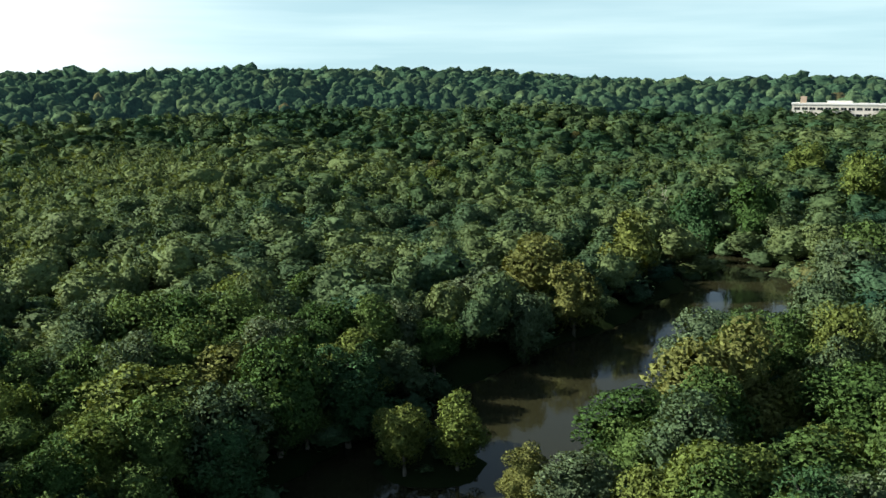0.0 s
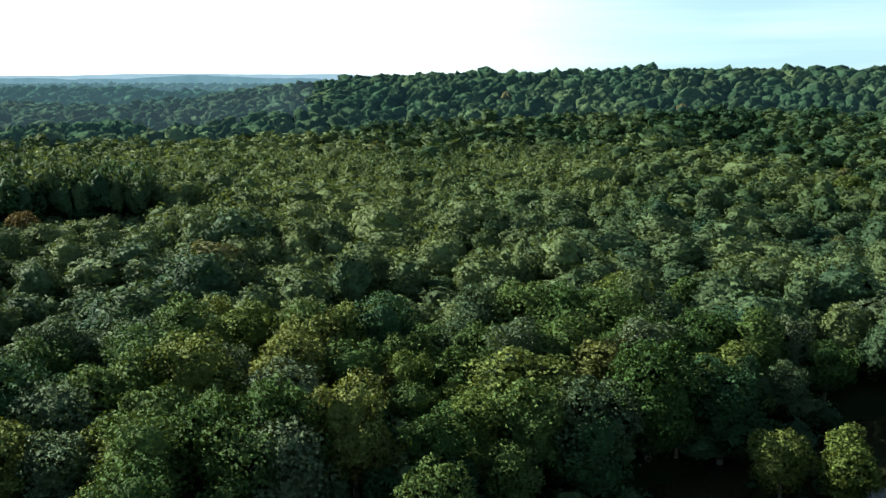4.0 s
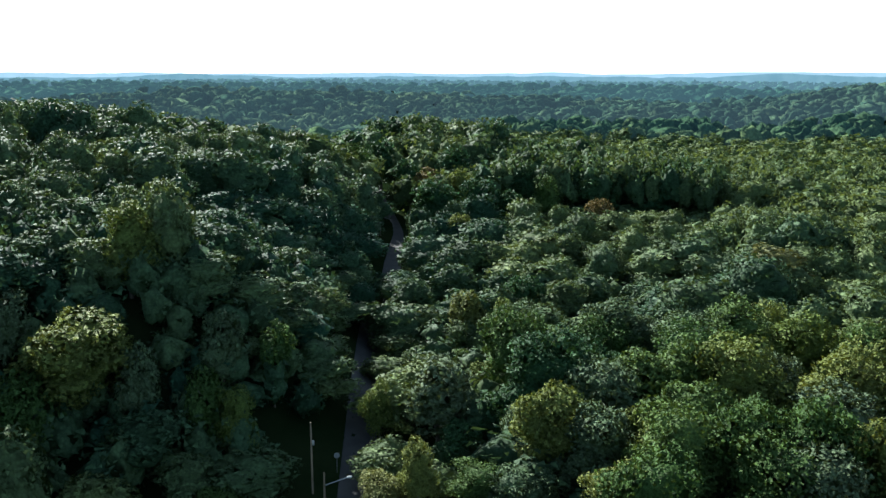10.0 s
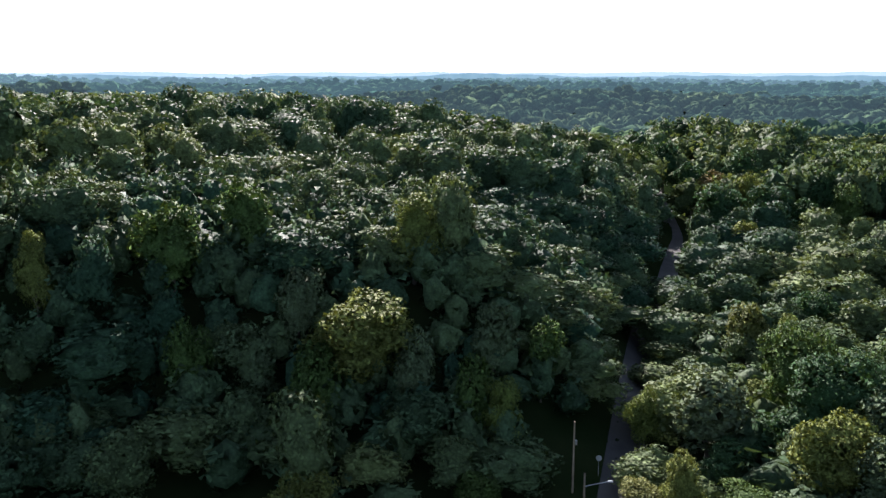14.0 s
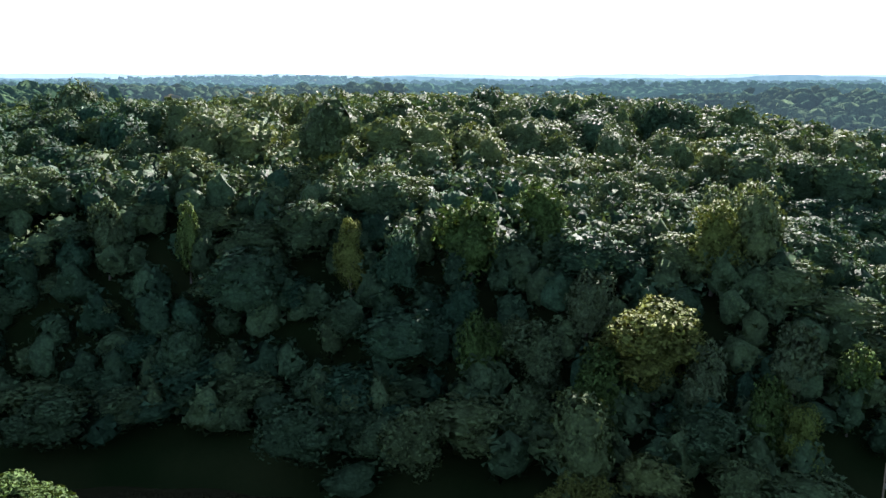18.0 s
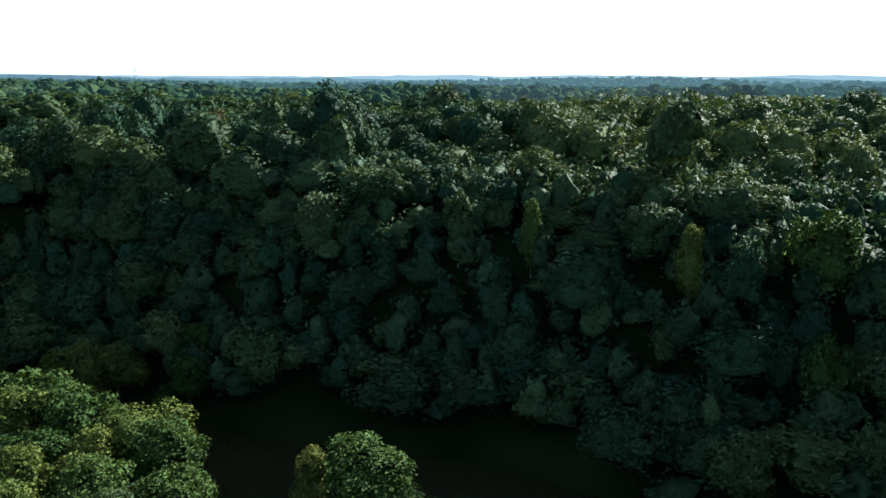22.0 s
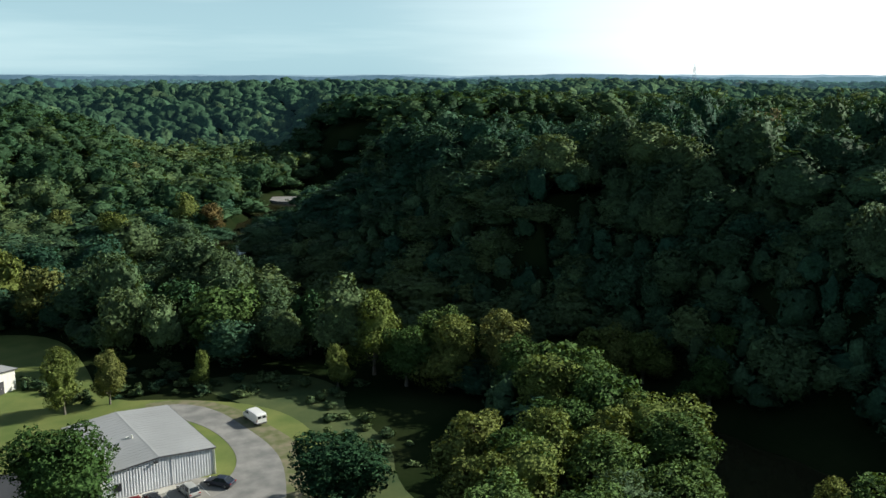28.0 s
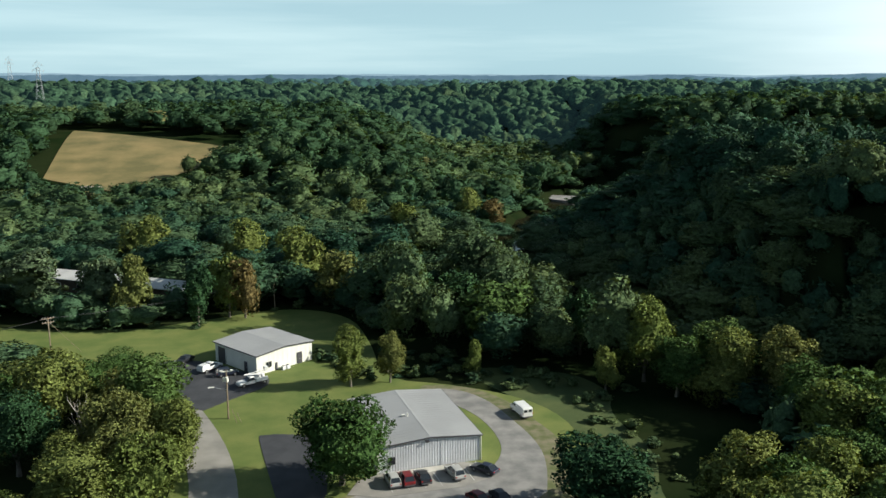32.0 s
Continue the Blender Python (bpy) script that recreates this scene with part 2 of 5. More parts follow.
def land(x, y):
    """Height of the bare ground."""
    x, y = np.asarray(x, float), np.asarray(y, float)
    d = np.hypot(x, y)
    e1 = -100 + 40 * ss((-y - 60) / 130) + 5 * ss((-y - 200) / 80) - 12 * ss((-y - 330) / 120) - x
    e2 = -0.428 * (x + 112) - 0.903 * (y - 46) + 10
    e3 = y + 360 + 160 * ss((-x - 190) / 160)
    # the near bluff: steep above the river, gentler above the road, falling off to the west
    hill = (33 * (1 - 0.18 * ss((-y - 150) / 120)) * ss((smooth_min(e1, e3) - 8) / 42) + 2 * ss((e1 - 80) / 250)) * (0.60 * ss((e2 - 5) / 36) + 0.40 * ss(e2 / 150)) * ss((x + 440 + 260 * ss((130 - y) / 200)) / 120)
    # the next spur down the river
    beyond = 40 * ss((-y - 700) / 300)
    spur = 34 * ss(smooth_min(0.98 * (0.185 * y - x) - 8, -(y + 0.25 * x + 480)) / 56)
    knoll = 19 * np.exp(-((x + 415) ** 2 + (y - 218) ** 2) / 6200)
    # ridge behind ridge to the west
    az = np.degrees(np.arctan2(-x, y))
    west = ss((az - 30) / 24) * ss((128 - az) / 30)
    swell = np.sin(d / 92 + 2.2 * np.sin(az / 9.0) + 0.6) * ss((d - 520) / 200) * ss((2600 - d) / 900)
    westward = west * (ss((d - 560) / 700) * 24 + swell * (7 + 5 * np.sin(az / 5.3)))
    north = 52 * ss((y - 440 + 0.05 * x) / 430) * ss((x + 960) / 560) * (1 - 0.17 * ss(x / 300))
    east = 26 * ss((x - 60) / 200) * ss(y / 150) * ss((900 - y) / 300)
    south = (28 * ss((-y - 345) / 230) + 14 * ss((-y - 600) / 600)) * ss((x + 60) / 90)
    h = np.maximum.reduce([hill, spur, north, east, south, beyond, knoll, westward])
    roll = np.sin(x / 190 + 1.3) * np.cos(y / 230 + 0.4) + 0.6 * np.sin(x / 83 - y / 97)
    h = h + roll * (1.8 * ss((d - 260) / 300) + 3.4 * ss((d - 600) / 300))
    far = 14 + 16 * west + 9 * west * swell + 5 * np.sin(x / 700) * np.cos(y / 900) + 7 * np.sin(x / 330 + 1) * np.sin(y / 410 + 2) + 22 * ss((-y - 500) / 500)
    h = h + (far - h) * ss((d - 1000) / 900)
    r = away(x, y, RIVER)
    wide = 11 - 5 * ss((-y - 60) / 60) + 4 * ss((y - 60) / 60) * ss((190 - y) / 40) + 6 * ss((y - 215) / 25)
    h = h * ss((r - wide) / np.where(y < -180, 26, 50)) - 4.5 * (1 - ss((r - wide) / 7))
    bar = np.hypot((x + 2) / 12, (y - 133) / 9)
    return np.maximum(h, 0.6 - 5.0 * bar * bar)


def mesh_object(name, verts, faces, material, parent=None, smooth=False):
    me = bpy.data.meshes.new(name)
    me.from_pydata(verts, [], faces)
    if material:
        me.materials.append(material)
    if smooth:
        me.polygons.foreach_set("use_smooth", [True] * len(me.polygons))
    me.update()
    ob = new(name, me)
    ob.parent = parent
    return ob


def ground_sheet():
    radii = np.concatenate([[0.0], np.linspace(25, 760, 122), np.geomspace(775, 4900, 44)])
    n = 420
    a = np.linspace(0, 2 * np.pi, n, endpoint=False)
    x = (radii[1:, None] * np.cos(a)).ravel()
    y = (radii[1:, None] * np.sin(a)).ravel()
    v = np.column_stack([x, y, land(x, y)])
    v = np.vstack([[[0, 0, float(land(0, 0))]], v])
    f = [(0, 1 + i, 1 + (i + 1) % n) for i in range(n)]
    for r in range(len(radii) - 2):
        o, p = 1 + r * n, 1 + (r + 1) * n
        f += [(o + i, p + i, p + (i + 1) % n, o + (i + 1) % n) for i in range(n)]
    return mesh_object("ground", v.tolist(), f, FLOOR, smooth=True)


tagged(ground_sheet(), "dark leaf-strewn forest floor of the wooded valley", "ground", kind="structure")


def ribbon(line, width, z, name, material, follow=False, thick=0.06, step=6.0):
    """A strip of even width along a line, as a thin slab."""
    pts = [Vector((*p, 0)) for p in line]
    out = []
    for a, b in zip(pts[:-1], pts[1:]):
        k = max(1, int((b - a).length / step))
        out += [a.lerp(b, i / k) for i in range(k)]
    out.append(pts[-1])
    for _ in range(3):
        out = [out[0]] + [(out[i - 1] + out[i] * 2 + out[i + 1]) / 4 for i in range(1, len(out) - 1)] + [out[-1]]
    v, f = [], []
    for i, p in enumerate(out):
        t = (out[min(i + 1, len(out) - 1)] - out[max(i - 1, 0)]).normalized()
        s = Vector((-t.y, t.x, 0)) * width / 2
        for q in (p + s, p - s):
            base = float(land(q.x, q.y)) if follow else 0.0
            v += [(q.x, q.y, base + z), (q.x, q.y, base + z - thick)]
        if i:
            o = 4 * i - 4
            f += [(o, o + 2, o + 6, o + 4), (o, o + 4, o + 5, o + 1), (o + 2, o + 3, o + 7, o + 6)]
    return mesh_object(name, v, f, material)


def slab(name, outline, z, material, thick=0.1, rounds=2):
    """A flat patch with a softened outline."""
    pts = [Vector(p) for p in outline]
    for _ in range(rounds):
        nxt = []
        for i, p in enumerate(pts):
            q = pts[(i + 1) % len(pts)]
            nxt += [p.lerp(q, 0.25), p.lerp(q, 0.75)]
        pts = nxt
    lo = [(p.x, p.y, z - thick) for p in pts]
    hi = [(p.x, p.y, z) for p in pts]
    n = len(pts)
    bm = bmesh.new()
    low, high = [bm.verts.new(p) for p in lo], [bm.verts.new(p) for p in hi]
    for i in range(n):
        bm.faces.new((low[i], low[(i + 1) % n], high[(i + 1) % n], high[i]))
    bmesh.ops.triangulate(bm, faces=[bm.faces.new(high), bm.faces.new(low[::-1])])
    bmesh.ops.recalc_face_normals(bm, faces=bm.faces[:])
    me = bpy.data.meshes.new(name)
    bm.to_mesh(me)
    bm.free()
    me.materials.append(material)
    return new(name, me)


tagged(ribbon(RIVER, 46, -2.6, "water", WATER_M), "still muddy river water under overhanging trees", "river", kind="structure")
tagged(ribbon(HILL_ROAD, 5.4, 0.10, "road", ROAD_ASPHALT, True), "grey two-lane road along the foot of the wooded hill", "road", kind="structure")

LAWN = [(110, -215), (64, -206), (45, -214), (26, -226), (8, -218), (2, -192), (0, -168), (-14, -164), (-28, -155), (-34, -142), (-33, -122), (-26, -104), (0, -98), (30, -104), (33, -140), (50, -162), (88, -178)]
tagged(slab("lawn", LAWN, 0.05, GRASS), "mown green lawn round the metal sheds", "lawn", kind="structure")
LOOP = [(-8, -162), (-15, -161), (-20, -155), (-23, -146), (-26, -135), (-26, -126), (-23, -112), (8, -108), (6, -119), (-12, -122), (-17.5, -126), (-20, -133), (-19, -142), (-16, -150), (-10, -157)]
tagged(slab("drive_edge", [(-12 + (x + 12) * 1.32, -137 + (y + 137) * 1.09) for x, y in LOOP], 0.07, TRACK), "worn earth and weeds along the drive", "verge", kind="structure")
tagged(slab("rough_grass", [(-14, -175), (-38, -171), (-45, -158), (-41, -146), (-45, -130), (-40, -114), (-43, -100), (-26, -98), (-30, -120), (-34, -140), (-24, -158)], 0.04, ROUGH_GRASS), "rough grass between the drive and the trees", "grass", kind="structure")
tagged(slab("gravel_drive", LOOP, 0.09, GRAVEL), "pale grey gravel drive looping round the shed", "driveway", kind="structure")
tagged(slab("car_park", [(3, -125), (-16, -129.5), (-18, -121), (6, -116)], 0.12, PALE_ASPHALT, rounds=1), "worn grey asphalt parking strip before the shed", "car park", kind="structure")
tagged(slab("asphalt_pad", [(21, -142), (9, -140), (8, -112), (14, -112), (20.5, -138)], 0.12, ASPHALT, rounds=1), "dark asphalt pad beside the grey shed", "car park", kind="structure")
tagged(slab("asphalt_yard", [(34.4, -151), (27.5, -160), (22.5, -165), (22.5, -170), (25.6, -172.3), (37, -181.6), (46, -184), (54, -172)], 0.12, ASPHALT, rounds=1), "dark fresh asphalt yard before the white shed", "car park", kind="structure")
tagged(ribbon([(22, -100), (25, -124), (31, -142), (38, -156)], 7.0, 0.10, "lane", PALE_ASPHALT), "pale worn asphalt lane leading to the sheds", "road", kind="structure")


def field_patch():
    n = 26
    v, f = [], []
    a, b, c, d = Vector((120, -416)), Vector((72, -497)), Vector((186, -552)), Vector((165, -440))
    for i in range(n + 1):
        for j in range(n + 1):
            p = a.lerp(d, i / n).lerp(b.lerp(c, i / n), j / n)
            v.append((p.x, p.y, float(land(p.x, p.y)) + 0.4))
    for i in range(n):
        for j in range(n):
            o = i * (n + 1) + j
            f.append((o, o + 1, o + n + 2, o + n + 1))
    return mesh_object("field", v, f, DRY_GRASS, smooth=True)


tagged(field_patch(), "sloping meadow of dry tan grass among woods", "field", kind="structure")


# ---- trees ----
def inside(x, y, poly):
    x, y = np.asarray(x, float), np.asarray(y, float)
    hit = np.zeros(x.shape, bool)
    px, py = poly[-1]
    for qx, qy in poly:
        cross = ((qy > y) != (py > y)) & (x < (px - qx) * (y - qy) / ((py - qy) or 1e-9) + qx)
        hit ^= cross
        px, py = qx, qy
    return hit


def ico():
    t = (1 + 5 ** 0.5) / 2
    v = np.array([(-1, t, 0), (1, t, 0), (-1, -t, 0), (1, -t, 0), (0, -1, t), (0, 1, t), (0, -1, -t), (0, 1, -t), (t, 0, -1), (t, 0, 1), (-t, 0, -1), (-t, 0, 1)], float)
    f = np.array([(0, 11, 5), (0, 5, 1), (0, 1, 7), (0, 7, 10), (0, 10, 11), (1, 5, 9), (5, 11, 4), (11, 10, 2), (10, 7, 6), (7, 1, 8), (3, 9, 4), (3, 4, 2), (3, 2, 6), (3, 6, 8), (3, 8, 9), (4, 9, 5), (2, 4, 11), (6, 2, 10), (8, 6, 7), (9, 8, 1)])
    return v / np.linalg.norm(v[0]), f


ICO_V, ICO_F = ico()


def finer(v, f):
    """Each triangle cut in four, on the ball."""
    v, mids, out = [tuple(p) for p in v], {}, []

    def mid(a, b):
        key = (min(a, b), max(a, b))
        if key not in mids:
            p = (np.array(v[a]) + np.array(v[b])) / 2
            v.append(tuple(p / np.linalg.norm(p)))
            mids[key] = len(v) - 1
        return mids[key]

    for a, b, c in f:
        ab, bc, ca = mid(a, b), mid(b, c), mid(c, a)
        out += [(a, ab, ca), (b, bc, ab), (c, ca, bc), (ab, bc, ca)]
    return np.array(v), np.array(out)


DOME_V, DOME_F = finer(ICO_V, ICO_F)
KNOB_V, KNOB_F = finer(DOME_V, DOME_F)
SKIN_V, SKIN_F = finer(KNOB_V, KNOB_F)
SKINS = {0: (ICO_V, ICO_F), 1: (DOME_V, DOME_F), 2: (KNOB_V, KNOB_F), 3: (SKIN_V, SKIN_F)}


def crown(rng, lobes, clumps, cards, size, level=2, slim=1.0, low=0.25, skin=0.88, rough=0.05, wild=0.4, deep=0.84):
    """Points and triangles of a crown 16 m high and 10 m wide: a few leaders, each a lobe beset with clumps, under one knobbly skin, with leaf sprays standing off it."""
    base = low * 16
    mid = (base + 15) / 2
    tall = (15 - base) / 2
    big = []
    for i in range(lobes):
        a, r = i * 2.4 + rng.uniform(-0.6, 0.6), rng.uniform(1.0, 3.2) * slim
        z = mid + tall * rng.uniform(-0.5, 0.45) * (1.25 - 0.12 * r)
        k = rng.uniform(1.6, 2.7) * slim
        big.append((r * math.cos(a), r * math.sin(a), z, k))
        big.append((r * 0.95 * math.cos(a + 0.2), r * 0.95 * math.sin(a + 0.2), z + 0.85 * k, 0.62 * k))
    big.append((rng.uniform(-0.7, 0.7), rng.uniform(-0.7, 0.7), mid + tall * 0.45, 2.5 * slim))
    big.append((0, 0, mid - tall * 0.2, 2.9 * slim))
    big = np.array(big)
    w = big[:, 3] ** 2
    pick = rng.choice(len(big), clumps, p=w / w.sum())
    d = rng.normal(size=(clumps, 3)) + (0, 0, 0.45)
    d /= np.linalg.norm(d, axis=1)[:, None]
    knob = rng.uniform(0.6, 1.35, clumps) * (1.2 if clumps < 20 else 1.0)
    p = big[pick, :3] + d * big[pick, 3:4] * rng.uniform(0.72, 1.05, (clumps, 1))
    c = np.vstack([big * (1, 1, 1, 0.95), np.column_stack([p, knob])])
    # the skin: as far out from the middle as any clump reaches
    sv, sf = SKINS[level]
    o = np.array((0, 0, mid - 0.1 * tall))
    rel = c[:, :3] - o
    along = sv @ rel.T
    disc = along ** 2 - ((rel ** 2).sum(1) - c[:, 3] ** 2)[None, :]
    hit = np.where(disc > 0, along + np.sqrt(np.maximum(disc, 0)), 0.0)
    which = hit.argmax(1)
    reach = np.maximum(hit.max(1), 1.6) * skin * rng.uniform(1 - rough, 1 + rough, len(sv))
    skin_v = o + sv * reach[:, None]
    own = skin_v - c[which, :3]
    own /= np.linalg.norm(own, axis=1)[:, None] + 1e-6
    skin_n = 0.75 * own + 0.4 * sv
    sf = sf[sv[sf].mean(1)[:, 2] > -0.62]
    # leaf sprays on the clumps
    w = c[:, 3] ** 2
    pick = rng.choice(len(c), cards * 3, p=w / w.sum())
    d = rng.normal(size=(cards * 3, 3)) + (0, 0, 0.3)
    d /= np.linalg.norm(d, axis=1)[:, None]
    p = c[pick, :3] + d * c[pick, 3:4] * rng.uniform(deep, 1.2, (cards * 3, 1))
    gap = np.linalg.norm(p[:, None, :] - c[None, :, :3], axis=2) / c[None, :, 3]
    gap[np.arange(len(p)), pick] = 9
    keep = np.where(gap.min(1) > deep - 0.02)[0][:cards]
    p, d = p[keep], d[keep]
    n = d + rng.normal(size=d.shape) * 0.55
    n /= np.linalg.norm(n, axis=1)[:, None]
    u = np.cross(n, rng.normal(size=n.shape))
    u /= np.linalg.norm(u, axis=1)[:, None]
    t = np.cross(n, u)
    s = size * rng.uniform(0.55, 1.45, (len(p), 1))
    spray = np.stack([p - u * s * 0.62, p + u * s * 0.42 + t * s * 0.46 - n * s * 0.1, p + u * s * 0.42 - t * s * 0.46 - n * s * 0.1], 1).reshape(-1, 3)
    k = np.arange(len(p))[:, None] * 3 + len(skin_v)
    f = np.vstack([sf, np.hstack([k, k + 2, k + 1])])
    v = np.vstack([skin_v, spray])
    whole = p - (0, 0, mid - 1)
    whole /= np.linalg.norm(whole, axis=1)[:, None]
    leaf_n = 0.7 * d + 0.4 * whole + wild * rng.normal(size=d.shape)
    nrm = np.vstack([skin_n, np.repeat(leaf_n, 3, axis=0)])
    nrm /= np.linalg.norm(nrm, axis=1)[:, None]
    down, span = v[:, 2].min(), np.ptp(v[:, 2])
    fit = np.array((10.6 / np.ptp(v[:, 0]), 10.6 / np.ptp(v[:, 1]), (16.0 - base) / span))
    lift = np.array((0, 0, base - down * fit[2]))
    return v * fit + lift, f, np.column_stack([c[:, :3] * fit + lift, c[:, 3]]), nrm


def tri_mesh(name, v, f, material, tone=None, nrm=None):
    """A mesh straight from arrays of points and triangles."""
    me = bpy.data.meshes.new(name)
    me.vertices.add(len(v))
    me.vertices.foreach_set("co", np.asarray(v, np.float32).ravel())
    me.loops.add(len(f) * 3)
    me.loops.foreach_set("vertex_index", np.asarray(f, np.int32).ravel())
    me.polygons.add(len(f))
    me.polygons.foreach_set("loop_start", np.arange(0, len(f) * 3, 3, dtype=np.int32))
    me.update(calc_edges=True)
    if nrm is not None:
        me.polygons.foreach_set("use_smooth", np.ones(len(f), bool))
        me.attributes.new("custom_normal", "FLOAT_VECTOR", "POINT").data.foreach_set("vector", np.asarray(nrm, np.float32).ravel())
    if tone is not None:
        me.attributes.new("tone", "FLOAT", "POINT").data.foreach_set("value", np.asarray(tone, np.float32))
    me.materials.append(material)
    return me


def tube(rng, pts, radii, sides=6):
    v, f = [], []
    for p, r in zip(pts, radii):
        for i in range(sides):
            a = 2 * math.pi * i / sides
            v.append((p[0] + r * math.cos(a), p[1] + r * math.sin(a), p[2]))
    for k in range(len(pts) - 1):
        for i in range(sides):
            a, b = k * sides + i, k * sides + (i + 1) % sides
            f += [(a, b, b + sides), (a, b + sides, a + sides)]
    return np.array(v), np.array(f)


def trunk(rng, clumps):
    """A tapered trunk that forks into a limb for each clump."""
    vs, fs, o = [], [], 0
    runs = [([(0, 0, -0.6), (0.1, 0.05, 2), (0.15, -0.1, 6), (0, 0, 12)], [0.42, 0.30, 0.22, 0.05])]
    for x, y, z, r in clumps[:14]:
        b = max(2.5, z - 4.5)
        runs.append(([(0.1, 0, b), (x * 0.5, y * 0.5, b + (z - b) * 0.6), (x, y, z)], [0.13, 0.09, 0.03]))
    for pts, rad in runs:
        v, f = tube(rng, pts, rad, 5)
        vs.append(v)
        fs.append(f + o)
        o += len(v)
    return np.vstack(vs), np.vstack(fs)


def tree_shape(seed, lobes, clumps, cards, size, level, slim=1.0, low=0.2):
    rng = np.random.default_rng(seed)
    v, f, c, nrm = crown(rng, lobes, clumps, cards, size, level, slim, low, 0.76, 0.07, 0.45, 0.76)
    tv, tf = trunk(rng, c)
    return tri_mesh("crown", v, f, LEAF["green"], nrm=nrm), tri_mesh("trunk", tv, tf, BARK)


FINE = [tree_shape(11 + i, 3 + i % 4, 44 + 4 * i, 6600, 0.29, 2, (1.0, 1.1, 0.9, 1.05, 0.8, 1.0, 1.1)[i], (0.08, 0.02, 0.1, 0.0, 0.04, 0.06, 0.02)[i]) for i in range(7)]
PLAIN = [tree_shape(41 + i, 3 + i % 4, 34 + 3 * i, 2600, 0.44, 2, (1.0, 1.1, 0.9, 1.0, 0.85, 1.05)[i], 0.04) for i in range(6)]
WORDS = {"green": "full green", "dark": "dark green", "lime": "yellow-green", "gold": "yellowing", "rust": "rusty orange-brown", "grey": "grey-green"}
standing = []
tree_rng = np.random.default_rng(5)


def tree(x, y, high, wide, leaf="green", fine=True, shape=None, bark=None, where="the wooded valley floor"):
    """One broadleaf tree: trunk and crown under an empty at its foot."""
    shapes = FINE if fine else PLAIN
    cm, tm = shapes[int(tree_rng.integers(len(shapes))) if shape is None else shape]
    root = new("tree")
    root.matrix_basis = pose(x, y, float(land(x, y)), 0, 0, float(tree_rng.uniform(0, 360))) @ Matrix.Diagonal((wide / 10, wide / 10, high / 16, 1))
    for nm, me, ma in (("crown", cm, LEAF[leaf]), ("trunk", tm, bark or BARK)):
        ob = new(nm, me)
        ob.parent = root
        ob.material_slots[0].link = "OBJECT"
        ob.material_slots[0].material = ma
    tagged(root, WORDS[leaf] + " broadleaf tree on " + where, "tree", group="trees of the valley")
    standing.append((x, y, wide / 2))
    return root


def at(az, d):
    return -d * math.sin(radians(az)), d * math.cos(radians(az))


def clear_of(x, y, d):
    """Where woods may stand."""
    ok = away(x, y, RIVER) > np.where(y > 100, 10 + 4 * ss((y - 60) / 60) * ss((190 - y) / 40) + 3 * ss((y - 215) / 25) * ss((285 - y) / 25), np.where(y > -60, 7, 5))
    ok &= (away(x, y, HILL_ROAD) > np.where(d < 150, 3.6, np.where(d < 240, 3.2, np.where(d < 345, 8.5, 5.0)))) & (np.hypot(x + 298, y - 140) > 15)
    ok &= ~inside(x, y, LAWN)
    ok &= ~inside(x, y, [(-42, -60), (36, -60), (34, -122), (-34, -122)])
    ok &= ~inside(x, y, [(38, 148), (52, 168), (66, 190), (88, 205), (108, 235), (108, 264), (86, 270), (66, 232), (46, 200)])
    ok &= ~inside(x, y, [at(166.2, 462), at(169.4, 462), at(169.6, 384), at(166.4, 384)])
    ok &= ~inside(x, y, [(-24, -164), (14, -164), (16, -186), (-24, -182)])
    ok &= ~inside(x, y, [(48, -222), (112, -250), (116, -268), (98, -266), (48, -244)])
    ok &= ~inside(x, y, [(-20, -172), (-48, -168), (-50, -156), (-60, -143), (-64, -126), (-58, -107), (-36, -100), (-20, -108)])
    ok &= ~inside(x, y, [(2, 178), (22, 186), (42, 186), (42, 160), (34, 134), (26, 118), (6, 116)])
    az = np.degrees(np.arctan2(-x, y))
    ok &= ~((az > -10) & (az < 14) & (d < 121)) & ~((az > 58) & (az < 84) & (d < 112)) & ~((az > 67.8) & (az < 75.0) & (d < 138))
    ok &= ~((az > -16) & (az < -11.5) & (d > 150) & (d < 238)) & ~((az > -22) & (az < -14.5) & (d > 212) & (d < 280))
    ok &= ~((az > 94) & (az < 112) & (d < 119)) & ~((az >= 112) & (az < 126) & (d < 140)) & ~((az >= 126) & (az < 140) & (d < 158))
    ok &= ~inside(x, y, [(118, -408), (68, -492), (74, -512), (188, -562), (175, -440), (140, -404)])
    return ok


def scatter(rng, d0, d1, gap, grow=0.0):
    """Jittered places between two distances, over the half circle that the valley fills; the gap may grow with the distance."""
    out = []
    d = d0
    while d < d1:
        g = gap + grow * d
        a = -31.0
        while a < 206:
            step = math.degrees(g / d)
            az = a + rng.uniform(-0.35, 0.35) * step
            dd = d + rng.uniform(-0.4, 0.4) * g
            out.append((*at(az, dd), dd, az))
            a += step
        d += g * 0.88
    return np.array(out)


